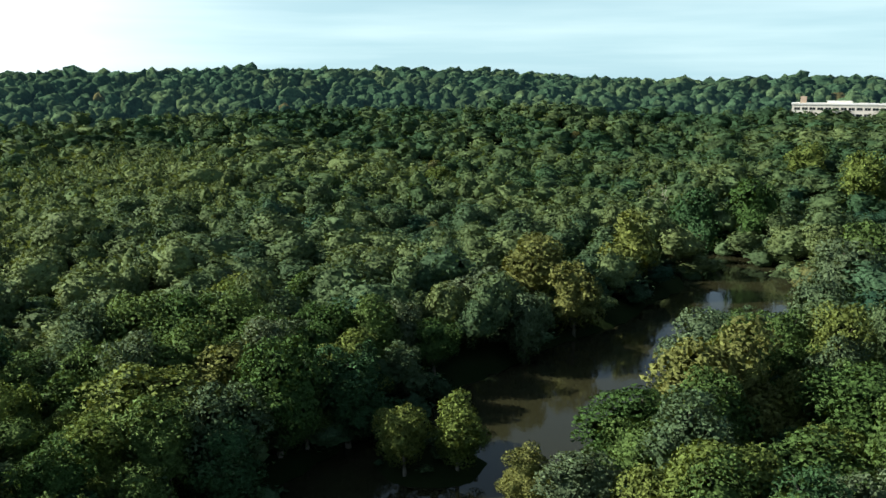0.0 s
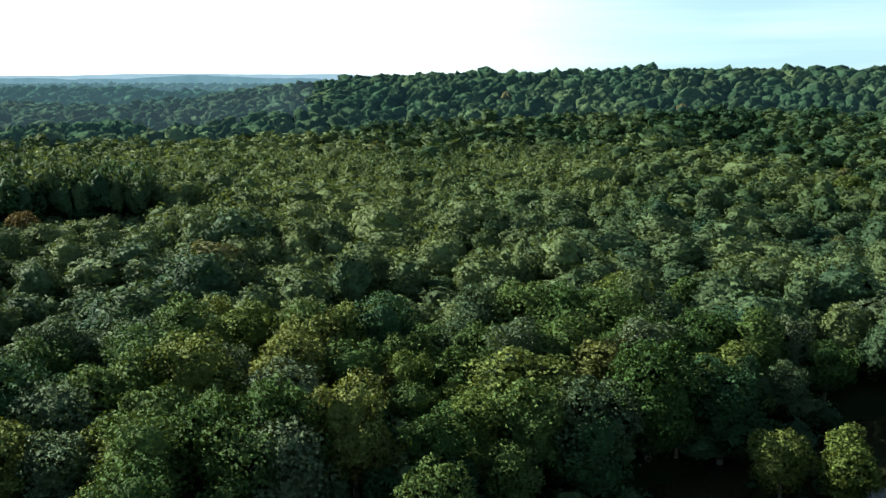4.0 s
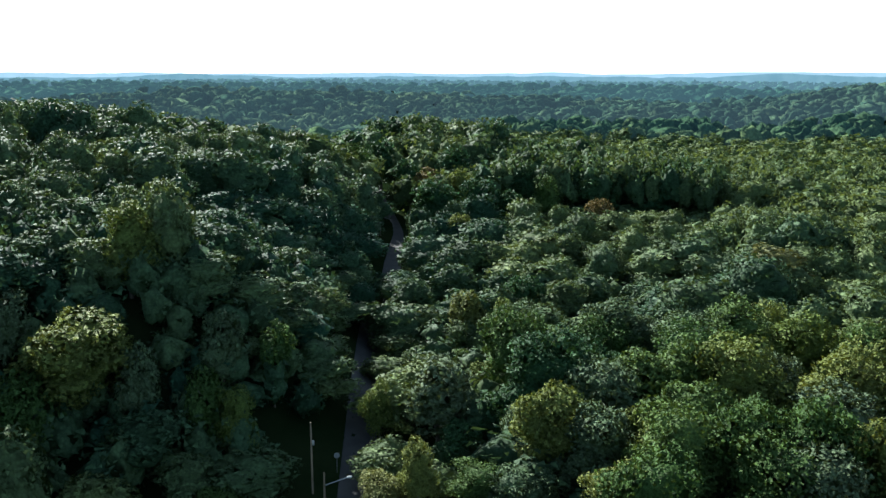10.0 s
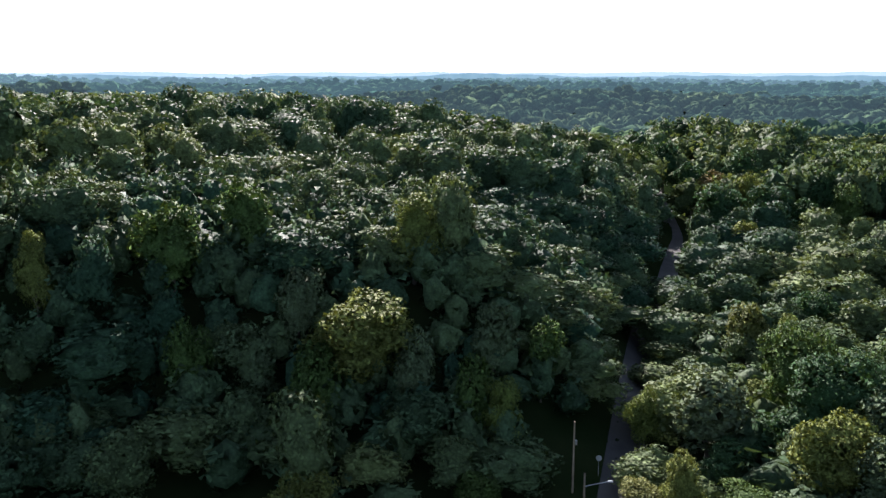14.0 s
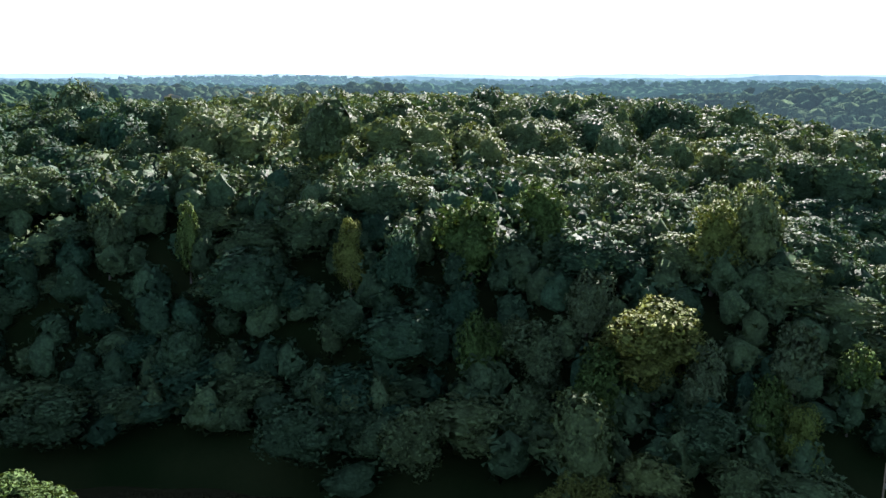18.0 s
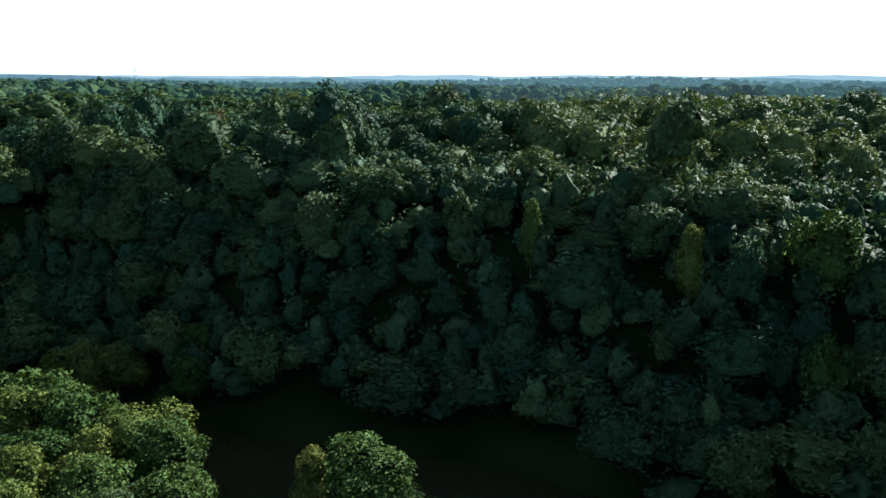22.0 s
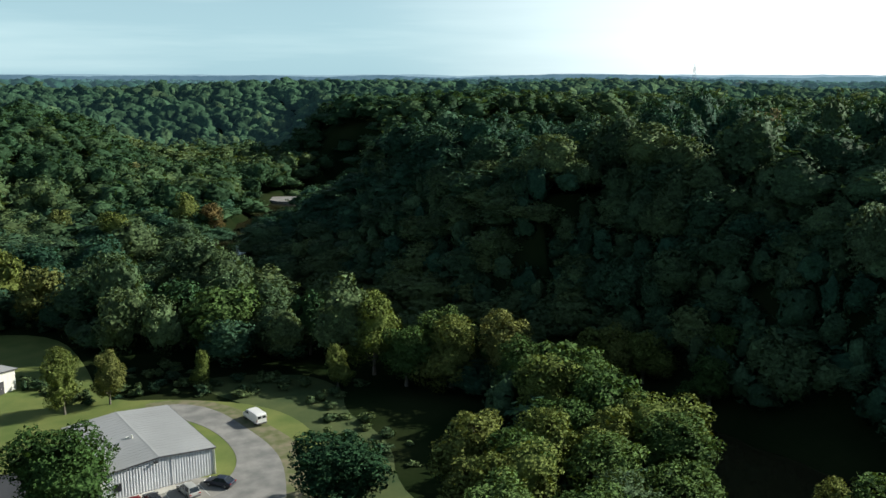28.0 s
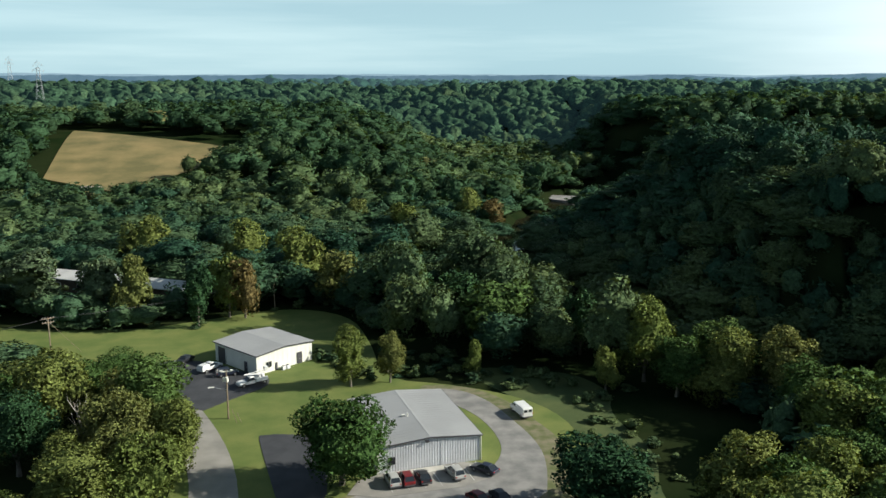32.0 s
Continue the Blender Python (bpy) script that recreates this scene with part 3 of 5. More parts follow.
# ---- landmark trees ----
tree(*at(-19.2, 139), 24.0, 20.0, "gold", bark=PALE_BARK)
tree(*at(-13.3, 125), 16.0, 18.5, "green")
tree(*at(-24.8, 115), 15.0, 20.0, "green")
tree(*at(-27.2, 141), 18.0, 19.1, "green")
tree(*at(2.7, 128), 12.0, 9.6, "lime", shape=2)
tree(*at(-1.0, 129), 13.0, 9.4, "lime", shape=4)
tree(*at(-5.8, 113), 11.0, 8.4, "gold")
tree(*at(14.6, 143), 17.0, 16.5, "gold")
tree(*at(18.8, 133), 18.0, 20.0, "lime")
tree(*at(23.6, 122), 15.0, 14.4, "lime")
tree(*at(24.5, 158), 16.0, 13.9, "grey")
tree(*at(-6.1, 224), 20.0, 18.5, "gold", fine=False)
tree(*at(-8.9, 207), 19.0, 13.7, "gold", fine=False)
tree(*at(-2.5, 200), 17.0, 17.3, "grey", fine=False)
tree(*at(-5.6, 187), 17.0, 11.2, "grey", fine=False)
tree(*at(3.0, 175), 15.0, 10.6, "grey")
tree(*at(13.6, 201), 16.0, 16.1, "lime", fine=False)
tree(*at(9.2, 200), 16.0, 11.3, "green", fine=False)
tree(*at(-0.0, 438), 17.0, 20.0, "lime", fine=False)
tree(*at(-25.4, 232), 21.0, 20.0, "grey", fine=False)
tree(*at(-23.9, 203), 18.0, 15.5, "grey", fine=False)
tree(*at(-26.3, 256), 22.0, 20.0, "green", fine=False)
tree(*at(-25.8, 159), 17.0, 11.8, "grey")
tree(*at(-22.7, 421), 20.0, 20.0, "lime", fine=False)
tree(*at(-20.0, 330), 25.0, 20.0, "green", fine=False)
tree(*at(-26.1, 358), 22.0, 20.0, "lime", fine=False)
tree(*at(-16.6, 332), 25.0, 20.0, "dark", fine=False)
tree(*at(-12.4, 253), 23.0, 18.4, "lime", fine=False)
tree(*at(5.2, 154), 13.0, 7.3, "dark")
tree(*at(2.5, 159), 13.0, 8.6, "grey")
tree(*at(35.8, 131), 17.0, 19.7, "grey")
tree(*at(39.7, 148), 16.0, 12.1, "grey")
tree(*at(28.0, 141), 15.0, 8.7, "lime")
tree(*at(40.6, 186), 15.0, 11.2, "lime", fine=False)
tree(*at(45.9, 167), 16.0, 16.9, "grey")
tree(*at(51.1, 117), 15.0, 13.9, "grey")
tree(*at(46.6, 120), 14.0, 12.5, "lime")
tree(*at(41.3, 124), 15.0, 12.0, "green")
tree(*at(14.3, 195), 16.0, 14.3, "lime", fine=False)
tree(*at(52.6, 148), 16.0, 11.1, "dark")
tree(*at(24.1, 311), 13.0, 10.2, "rust", fine=False)
tree(*at(60.2, 186), 14.0, 10.5, "gold", fine=False)
tree(*at(62.2, 135), 15.0, 13.0, "grey", fine=False)
tree(*at(56.6, 126), 12.0, 8.1, "grey")
tree(*at(63.5, 111), 12.0, 7.1, "lime")
tree(*at(60.8, 294), 14.0, 12.8, "lime", fine=False)
tree(*at(51.6, 335), 14.0, 11.4, "rust", fine=False)
tree(*at(57.5, 182), 13.0, 9.0, "lime")
tree(*at(53.2, 157), 14.0, 11.7, "green")
tree(*at(50.1, 147), 14.0, 10.0, "dark")
tree(*at(44.4, 280), 15.0, 12.9, "green", fine=False)
tree(*at(62.3, 329), 21.0, 20.0, "dark", fine=False)
tree(*at(59.3, 331), 21.0, 19.5, "dark", fine=False)
# tall grove: its backlit, shaded side is put into the dark leaf choice
tree(*at(66.0, 404), 24.0, 15.8, "dark", fine=False, where="the steep hillside")
tree(*at(64.1, 366), 23.0, 14.4, "dark", fine=False)
tree(*at(61.1, 383), 25.0, 20.0, "dark", fine=False, where="the steep hillside")
tree(*at(63.2, 362), 20.0, 14.2, "rust", fine=False)
tree(*at(60.6, 351), 22.0, 13.8, "lime", fine=False)
tree(*at(56.5, 362), 22.0, 16.6, "dark", fine=False)
tree(*at(55.2, 352), 20.0, 13.8, "green", fine=False)
tree(*at(57.4, 327), 18.0, 10.7, "dark", fine=False)
tree(*at(67.3, 373), 24.0, 14.6, "green", fine=False, where="the steep hillside")
tree(*at(43.4, 393), 19.0, 18.0, "grey", fine=False)
tree(*at(51.5, 364), 19.0, 20.0, "dark", fine=False)
tree(*at(48.1, 366), 19.0, 19.2, "dark", fine=False)
tree(*at(56.5, 202), 14.0, 10.8, "dark", fine=False)
tree(*at(66.4, 137), 11.0, 5.7, "lime")
tree(*at(85.5, 135), 17.0, 18.4, "lime", where="the steep hillside")
tree(*at(82.4, 131), 16.0, 8.1, "grey", fine=False)
tree(*at(88.8, 129), 16.0, 9.8, "green", fine=False)
tree(*at(75.9, 126), 14.0, 6.6, "lime")
tree(*at(78.0, 128), 15.0, 7.9, "green", fine=False)
tree(*at(76.8, 138), 15.0, 8.1, "grey", fine=False, where="the steep hillside")
tree(*at(82.2, 153), 17.0, 11.4, "lime", where="the steep hillside")
tree(*at(93.1, 134), 15.0, 10.1, "grey", fine=False, where="the steep hillside")
tree(*at(92.9, 155), 17.0, 10.5, "green", fine=False, where="the steep hillside")
tree(*at(98.0, 150), 17.0, 13.2, "green", fine=False, where="the steep hillside")
tree(*at(97.5, 136), 15.0, 8.4, "green", fine=False, where="the steep hillside")
tree(*at(73.5, 139), 15.0, 6.7, "green", fine=False)
tree(*at(90.1, 140), 15.0, 8.6, "grey", fine=False, where="the steep hillside")
tree(*at(106.0, 151), 16.0, 6.1, "lime", where="the steep hillside")
tree(*at(121.3, 166), 15.0, 6.7, "grey", fine=False, where="the steep hillside")
tree(*at(116.4, 162), 15.0, 5.5, "green", fine=False, where="the steep hillside")
tree(*at(127.3, 106), 14.0, 17.0, "green")
tree(*at(130.7, 174), 16.0, 10.5, "grey", fine=False, where="the steep hillside")
tree(*at(152.8, 161), 17.5, 13.6, "gold")
tree(*at(149.0, 147), 15.5, 15.3, "green", fine=False)
tree(*at(146.2, 133), 15.0, 13.7, "green", fine=False)
tree(*at(142.0, 122), 13.5, 14.4, "green")
tree(*at(156.8, 163), 15.5, 13.4, "lime")
tree(*at(131.7, 111), 12.0, 7.1, "lime")
tree(*at(162.1, 171), 18.0, 11.5, "lime")
tree(*at(159.9, 164), 12.5, 11.7, "green")
tree(*at(142.9, 127), 13.5, 16.0, "lime")
tree(*at(164.6, 164), 9.0, 6.1, "lime")
tree(*at(164.4, 113), 12.0, 16.0, "dark")
tree(*at(172.3, 350), 13.0, 10.6, "rust", fine=False)
tree(*at(-178.4, 345), 13.0, 9.1, "gold", fine=False)
tree(*at(174.1, 354), 16.0, 10.7, "lime", fine=False)
tree(*at(178.2, 319), 15.0, 12.6, "lime", fine=False)
tree(*at(166.4, 186), 15.0, 8.7, "dark", fine=False)
tree(*at(172.5, 187), 16.0, 18.7, "green", fine=False)
tree(*at(178.3, 211), 16.0, 16.8, "dark", fine=False)
tree(*at(174.6, 200), 16.0, 13.3, "dark", fine=False)
tree(*at(-177.9, 164), 13.5, 6.9, "lime")
tree(*at(179.4, 166), 10.8, 6.1, "gold")
tree(*at(-177.1, 122), 14.0, 14.8, "green", shape=3)
tree(*at(-164.1, 226), 17.0, 10.5, "gold", fine=False)
tree(*at(-162.2, 232), 16.0, 12.3, "grey", fine=False)
tree(*at(-158.3, 240), 18.0, 20.0, "grey", fine=False)
tree(*at(-168.0, 213), 16.0, 7.9, "dark", fine=False)
tree(*at(-170.0, 221), 17.0, 10.3, "lime", fine=False)
tree(*at(-171.0, 219), 16.0, 8.7, "rust", fine=False)
tree(*at(-174.7, 247), 19.0, 14.7, "lime", fine=False)
tree(*at(-177.2, 226), 16.0, 13.5, "gold", fine=False)
tree(*at(-159.0, 153), 16.0, 13.5, "lime")
tree(*at(-164.5, 147), 15.0, 15.0, "green")
tree(*at(-162.6, 134), 14.0, 12.0, "gold")
tree(*at(-165.9, 131), 13.0, 10.0, "lime")
tree(*at(-159.5, 119), 12.0, 12.5, "lime")
tree(*at(-164.0, 120), 12.0, 10.9, "lime")
tree(*at(-156.6, 140), 14.0, 11.5, "dark")
tree(*at(-171.1, 270), 18.0, 14.2, "lime", fine=False)
tree(*at(-165.2, 284), 18.0, 16.8, "lime", fine=False)
tree(*at(173.6, 170), 8.0, 4.2, "lime")


# ---- the woods ----
def visible(pts, highs):
    """Leave out trees that nearer ones hide wholly from above the valley."""
    x, y, d, az = pts.T
    z = land(x, y)
    order = np.argsort(d)
    sky_line = np.full(260, -90.0)
    keep = []
    for i in order:
        b = int(az[i] + 32)
        top = math.degrees(math.atan2(z[i] + highs[i] - EYE, d[i]))
        mid = math.degrees(math.atan2(z[i] + highs[i] * 0.72 - EYE, d[i] + 5))
        if top > sky_line[b] - 22 / d[i]:
            keep.append(i)
        sky_line[b] = max(sky_line[b], mid)
    return np.array(keep)


def spaced(pts, room):
    """Keep clear of the trees that stand already."""
    s = np.array(standing)
    gap = np.hypot(pts[:, None, 0] - s[None, :, 0], pts[:, None, 1] - s[None, :, 1]) - s[None, :, 2] * 0.65
    return pts[gap.min(1) > room]


def plant_near():
    """The trees that the drone hovers nearest to, one by one; the places left over go into the woods."""
    rng = np.random.default_rng(21)
    pts = scatter(rng, 94, 186, 9.2)
    pts = pts[clear_of(pts[:, 0], pts[:, 1], pts[:, 2])]
    pts = spaced(pts, 2.2)
    shade = (pts[:, 3] > 62) & (pts[:, 3] < 138)
    order = np.argsort(pts[:, 2] + 60 * shade)
    kinds = ["green", "dark", "grey", "lime", "gold"]
    for x, y, d, az in pts[order[:188]]:
        hill = float(land(x, y)) > 5
        share = (0.42, 0.06, 0.16, 0.32, 0.04) if 136 < az < 184 else (0.22, 0.0, 0.10, 0.48, 0.20) if az >= 184 else (0.38, 0.12, 0.25, 0.22, 0.03)
        leaf = kinds[int(rng.choice(5, p=share))]
        high = rng.uniform(8.5, 21)
        if 60 < az < 128:
            high = rng.uniform(7, 10.5) if rng.random() < 0.8 else rng.uniform(13, 17)
        if az > 182:
            high = rng.uniform(7, 12)
        if 130 < az < 166:
            high = rng.uniform(12, 15) if 144 < az < 158 else rng.uniform(8, 13.5)
        if away(np.array([x]), np.array([y]), HILL_ROAD)[0] < 24:
            high = rng.uniform(5.5, 8)
        tree(x, y, high, rng.uniform(0.85, 1.15) * (5.5 + 0.5 * high), leaf, where="the steep hillside" if hill else "the wooded valley floor")
    return pts[order[188:]]


left_over = plant_near()


def woods(name, pts, highs, wides, tones, variants, material, label):
    """Many trees as one sheet of sprays."""
    rng = np.random.default_rng(len(pts))
    vs, fs, ts, ks, o = [], [], [], [], 0
    z = land(pts[:, 0], pts[:, 1])
    for i, (x, y, d, az) in enumerate(pts):
        v, f, _, nrm = variants[int(rng.integers(len(variants)))]
        a = rng.uniform(0, 2 * math.pi)
        k = wides[i] / 10
        ca, sa = math.cos(a) * k, math.sin(a) * k
        vs.append(np.column_stack([v[:, 0] * ca - v[:, 1] * sa + x, v[:, 0] * sa + v[:, 1] * ca + y, v[:, 2] * highs[i] / 16 + z[i]]))
        fs.append(f + o)
        ts.append(np.full(len(v), tones[i]))
        ca, sa = math.cos(a), math.sin(a)
        ks.append(np.column_stack([nrm[:, 0] * ca - nrm[:, 1] * sa, nrm[:, 0] * sa + nrm[:, 1] * ca, nrm[:, 2]]))
        o += len(v)
    ob = new(name, tri_mesh(name, np.vstack(vs), np.vstack(fs), material, np.concatenate(ts), np.vstack(ks)))
    return tagged(ob, label, "woods", kind="stuff")


def tone_of(rng, pts):
    """Darker on the hills, paler and yellower on the valley floor, a few trees turning."""
    x, y = pts[:, 0], pts[:, 1]
    h = land(x, y)
    # bluff crowns keep a mid-green; their sunlit look is put in as paler tone
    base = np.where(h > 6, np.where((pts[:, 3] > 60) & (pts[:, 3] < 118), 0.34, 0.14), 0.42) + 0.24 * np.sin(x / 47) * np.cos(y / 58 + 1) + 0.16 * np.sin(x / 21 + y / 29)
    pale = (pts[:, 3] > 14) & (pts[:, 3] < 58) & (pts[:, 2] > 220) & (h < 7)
    # southern woods past 240 m: dark greens, with valley shade added as tone
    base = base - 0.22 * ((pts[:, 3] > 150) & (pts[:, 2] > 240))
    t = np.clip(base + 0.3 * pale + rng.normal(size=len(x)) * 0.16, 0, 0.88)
    return np.where(rng.random(len(x)) < 0.004, rng.uniform(0.95, 1.1, len(x)), t)


def plant_far():
    rng = np.random.default_rng(33)
    near = [crown(rng, 3 + i % 4, 40, 1500, 0.46, 2, low=0.16, skin=0.82, wild=0.26, deep=0.82) for i in range(8)]
    mid = [crown(rng, 3 + i % 4, 44, 860, 0.52, 2, (1.0, 0.9, 1.1)[i % 3], 0.22, skin=0.85, rough=0.05, wild=0.2, deep=0.87) for i in range(12)]
    ridge_crowns = [crown(rng, 3 + i % 4, 26, 170, 0.9, 1, low=0.2, skin=0.88, rough=0.07, wild=0.2, deep=0.88) for i in range(12)]
    far = [crown(rng, 2 + i % 3, 12, 0, 1.0, 1, low=0.15, rough=0.08) for i in range(10)]
    upland = [crown(rng, 3 + i % 4, 16, 80, 1.25, 1, low=0.2, skin=0.9, rough=0.07, wild=0.2, deep=0.88) for i in range(10)]
    bushes = [crown(rng, 3, 12, 110, 0.95, 1, low=0.05, skin=0.84, rough=0.08, wild=0.25, deep=0.84) for _ in range(7)]
    specks = [crown(rng, 2, 5, 0, 1.0, 0, low=0.1, rough=0.1) for _ in range(8)]
    for kind in (far, specks):
        for v, _, _, _ in kind:
            v[:, 2] = 0.5 + (v[:, 2] - v[:, 2].min()) * 15.5 / (v[:, 2].max() - v[:, 2].min())
    for name, d0, d1, gap, grow, variants, material, label in (
            ("hillside_woods", 94, 186, 9.2, 0.0, near, WOODS, "shaded broadleaf woods on the steep hillside"),
            ("valley_woods", 186, 340, 11.2, 0.0, mid, WOODS, "broadleaf woods in late-summer green round the valley"),
            ("ridge_woods", 340, 490, 11.2, 0.0, ridge_crowns, RIDGE_WOODS, "dense broadleaf woods on the ridges and flats"),
            ("upland_woods", 490, 680, 12.4, 0.0, upland, RIDGE_WOODS, "dense broadleaf woods on the higher slopes"),
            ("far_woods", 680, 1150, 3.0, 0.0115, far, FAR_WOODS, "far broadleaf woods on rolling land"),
            ("distant_woods", 1150, 1850, 3.0, 0.014, far, DISTANT_WOODS, "endless distant woods with haze painted on"),
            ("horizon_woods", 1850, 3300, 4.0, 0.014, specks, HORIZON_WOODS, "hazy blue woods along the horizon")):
        if name == "hillside_woods":
            pts = left_over
            under = scatter(rng, 96, 300, 6.0)
            under = under[(under[:, 3] > 70) & (under[:, 3] < 172) & (land(under[:, 0], under[:, 1]) > 1)]
            under = under[clear_of(under[:, 0], under[:, 1], under[:, 2] + 60) & ~((under[:, 3] > 65.8) & (under[:, 3] < 75.0) & (under[:, 2] < 138))]
        else:
            pts = scatter(rng, d0, d1, gap, grow)
            if d0 < 300:
                more = scatter(rng, d0, 420, 9.0)
                more = more[(more[:, 3] > 60) & (more[:, 3] < 170)]
                steep = np.abs(land(more[:, 0] - 6, more[:, 1]) - land(more[:, 0] + 6, more[:, 1])) > 3.5
                pts = np.vstack([pts, more[steep]])
            pts = pts[clear_of(pts[:, 0], pts[:, 1], pts[:, 2])]
            if d0 < 700:
                pts = spaced(pts, 2.2)
        pts = pts[rng.random(len(pts)) > 0.06]
        patch = np.sin(pts[:, 0] / 23 + 2) * np.cos(pts[:, 1] / 31) + 0.7 * np.sin(pts[:, 0] / 11 - pts[:, 1] / 13)
        size = rng.choice([0.85, 1.0, 1.2, 1.4, 1.65], len(pts), p=[0.2, 0.3, 0.3, 0.15, 0.05]) * rng.uniform(0.92, 1.1, len(pts))
        highs = np.clip(13.8 + 3.0 * patch + 4.5 * (size - 1.2) + rng.normal(size=len(pts)) * 2.8, 7, 24)
        x, y, d, az = pts.T
        grove = (az > 57.5) & (az < 67) & (d > 340) & (d < 520)
        stand = (az > 43) & (az < 57) & (d > 362) & (d < 440)
        scrub = (az > 44) & (az < 57.5) & (d > 322) & (d <= 362)
        meadow = ((az > 186) & (d > 250) & (d < 440)) | ((az > 170) & (az <= 186) & (d > 300) & (d < 380))
        shrubs = inside(x, y, [(40, -200), (72, -204), (104, -222), (116, -256), (60, -240), (44, -232)])
        bend = (az > 165.8) & (az < 169.8) & (d > 318) & (d < 390)
        before = (az < -19) & (d > 330) & (d < 650)
        highs = highs * np.where(before, 0.72, 1.0) * np.where(bend, 0.45, 1.0) * np.where(scrub, 0.32, 1.0) * np.where(shrubs, 0.3, 1.0) * np.where(meadow, 0.62, 1.0) + np.where(grove, 6, 0) + np.where(stand, 9, 0)
        slope = np.hypot(land(x + 5, y) - land(x - 5, y), land(x, y + 5) - land(x, y - 5)) / 10
        if d0 >= 340:
            highs = 14.0 + 1.8 * patch + 4.0 * (size - 1.2) + (2.2 if d0 > 600 else 1.7) * rng.normal(size=len(pts))
            highs = highs * np.where(before, 0.72, 1.0) * np.where(bend, 0.45, 1.0) * np.where(scrub, 0.32, 1.0) * np.where(meadow, 0.62, 1.0) + np.where(grove, 6, 0) + np.where(stand, 9, 0)
        foot = (az > 60) & (az < 128) & (d < 215) & (land(x, y) > 0.3)
        highs = highs * np.where(foot & (rng.random(len(pts)) < 0.8), 0.62, 1.0)
        roadside = (away(x, y, HILL_ROAD) < 24) & (d < 290)
        highs = highs * np.where(roadside, np.where(d < 170, 0.55, 0.85), 1.0)
        lee = (az > 160) & (az < 174) & (d > 228) & (d < 330)
        highs = highs * np.where(lee, 0.55, 1.0)
        gorge = (az > 157) & (az < 168.5) & (d > 325) & (d < 490)
        highs = highs * np.where((slope > 0.45) & (az > 120) & (az < 172), 0.75, 1.0) * np.where(gorge, 0.5, 1.0) + np.where((slope < 0.25) & (land(x, y) > 20) & (d < 330) & (az > 120), 3, 0)
        if name != "hillside_woods":
            keep = visible(pts, highs)
            pts, highs, size = pts[keep], highs[keep], size[keep]
        wides = np.maximum(gap + grow * pts[:, 2], 8.0) * size * (0.98 if d0 >= 600 else 1.12)
        if name == "valley_woods":
            bluff = (pts[:, 3] > 62) & (pts[:, 3] < 150) & (land(pts[:, 0], pts[:, 1]) > 6)
            wides, highs = wides * np.where(bluff, 0.86, 1.0), highs * np.where(bluff, 1.08, 1.0)
        if d0 > 600:
            wides, highs = np.minimum(wides, 20), highs * 0.95
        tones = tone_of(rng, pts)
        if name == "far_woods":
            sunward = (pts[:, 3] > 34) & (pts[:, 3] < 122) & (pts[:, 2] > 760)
            woods("sunward_woods", pts[sunward], highs[sunward], wides[sunward], tones[sunward], far, SUNWARD_WOODS, "far broadleaf woods towards the sun, with haze painted on")
            pts, highs, wides, tones = pts[~sunward], highs[~sunward], wides[~sunward], tones[~sunward]
        if name == "valley_woods":
            close = (pts[:, 3] > 138) & (pts[:, 2] < 262)
            woods("lot_side_woods", pts[close], highs[close] * 0.95, wides[close], tones[close], near, material, "leafy broadleaf woods behind the sheds and the lawn")
            pts, highs, wides, tones = pts[~close], highs[~close], wides[~close], tones[~close]
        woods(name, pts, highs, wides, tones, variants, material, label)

    # lower growth that closes the gaps of the valley's canopy, and the shrubby flats
    fill = scatter(rng, 112, 430, 9.0)
    fill = fill[clear_of(fill[:, 0], fill[:, 1], fill[:, 2]) & (land(fill[:, 0], fill[:, 1]) < 9) & (away(fill[:, 0], fill[:, 1], HILL_ROAD) > 11) & (away(fill[:, 0], fill[:, 1], RIVER) > 13) & ~inside(fill[:, 0], fill[:, 1], [(-62, -95), (70, -95), (70, -195), (20, -198), (-24, -188), (-62, -178)])]
    # gap fill at 0.6 tone: shade between the crowns put into the leaves
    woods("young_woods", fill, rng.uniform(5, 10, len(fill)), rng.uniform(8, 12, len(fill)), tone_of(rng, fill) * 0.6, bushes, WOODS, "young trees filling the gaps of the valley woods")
    flats = scatter(rng, 235, 560, 6.6, 0.003)
    x, y, d, az = flats.T
    flats = flats[clear_of(x, y, d) & (land(x, y) < 8) & (((az > 14) & (az < 44)) | ((az > 36) & (az < 58) & (d > 430)))]
    high = rng.uniform(8.5, 15.5, len(flats)) * np.where(flats[:, 2] > 420, 1.25, 1.0)
    woods("shrubby_woods", flats, high, rng.uniform(6.5, 10.5, len(flats)), np.clip(tone_of(rng, flats), 0.15, 0.9), bushes, RIDGE_WOODS, "pale shrubby woods on the valley flats")
    # a dense stand behind the clearing, its shaded front put into dark leaf tones
    grove_pts = scatter(rng, 362, 402, 6.5)
    grove_pts = grove_pts[(grove_pts[:, 3] > 44.5) & (grove_pts[:, 3] < 58)]
    woods("tall_stand", grove_pts, rng.uniform(21, 26, len(grove_pts)), rng.uniform(9, 13, len(grove_pts)), rng.uniform(0.0, 0.4, len(grove_pts)), ridge_crowns, RIDGE_WOODS, "dense tall stand of broadleaf trees behind a shaded clearing")

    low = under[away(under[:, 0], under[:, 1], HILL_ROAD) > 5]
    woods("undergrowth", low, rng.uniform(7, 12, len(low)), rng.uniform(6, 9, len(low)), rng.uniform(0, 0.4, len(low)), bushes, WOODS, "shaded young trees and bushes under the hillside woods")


plant_far()


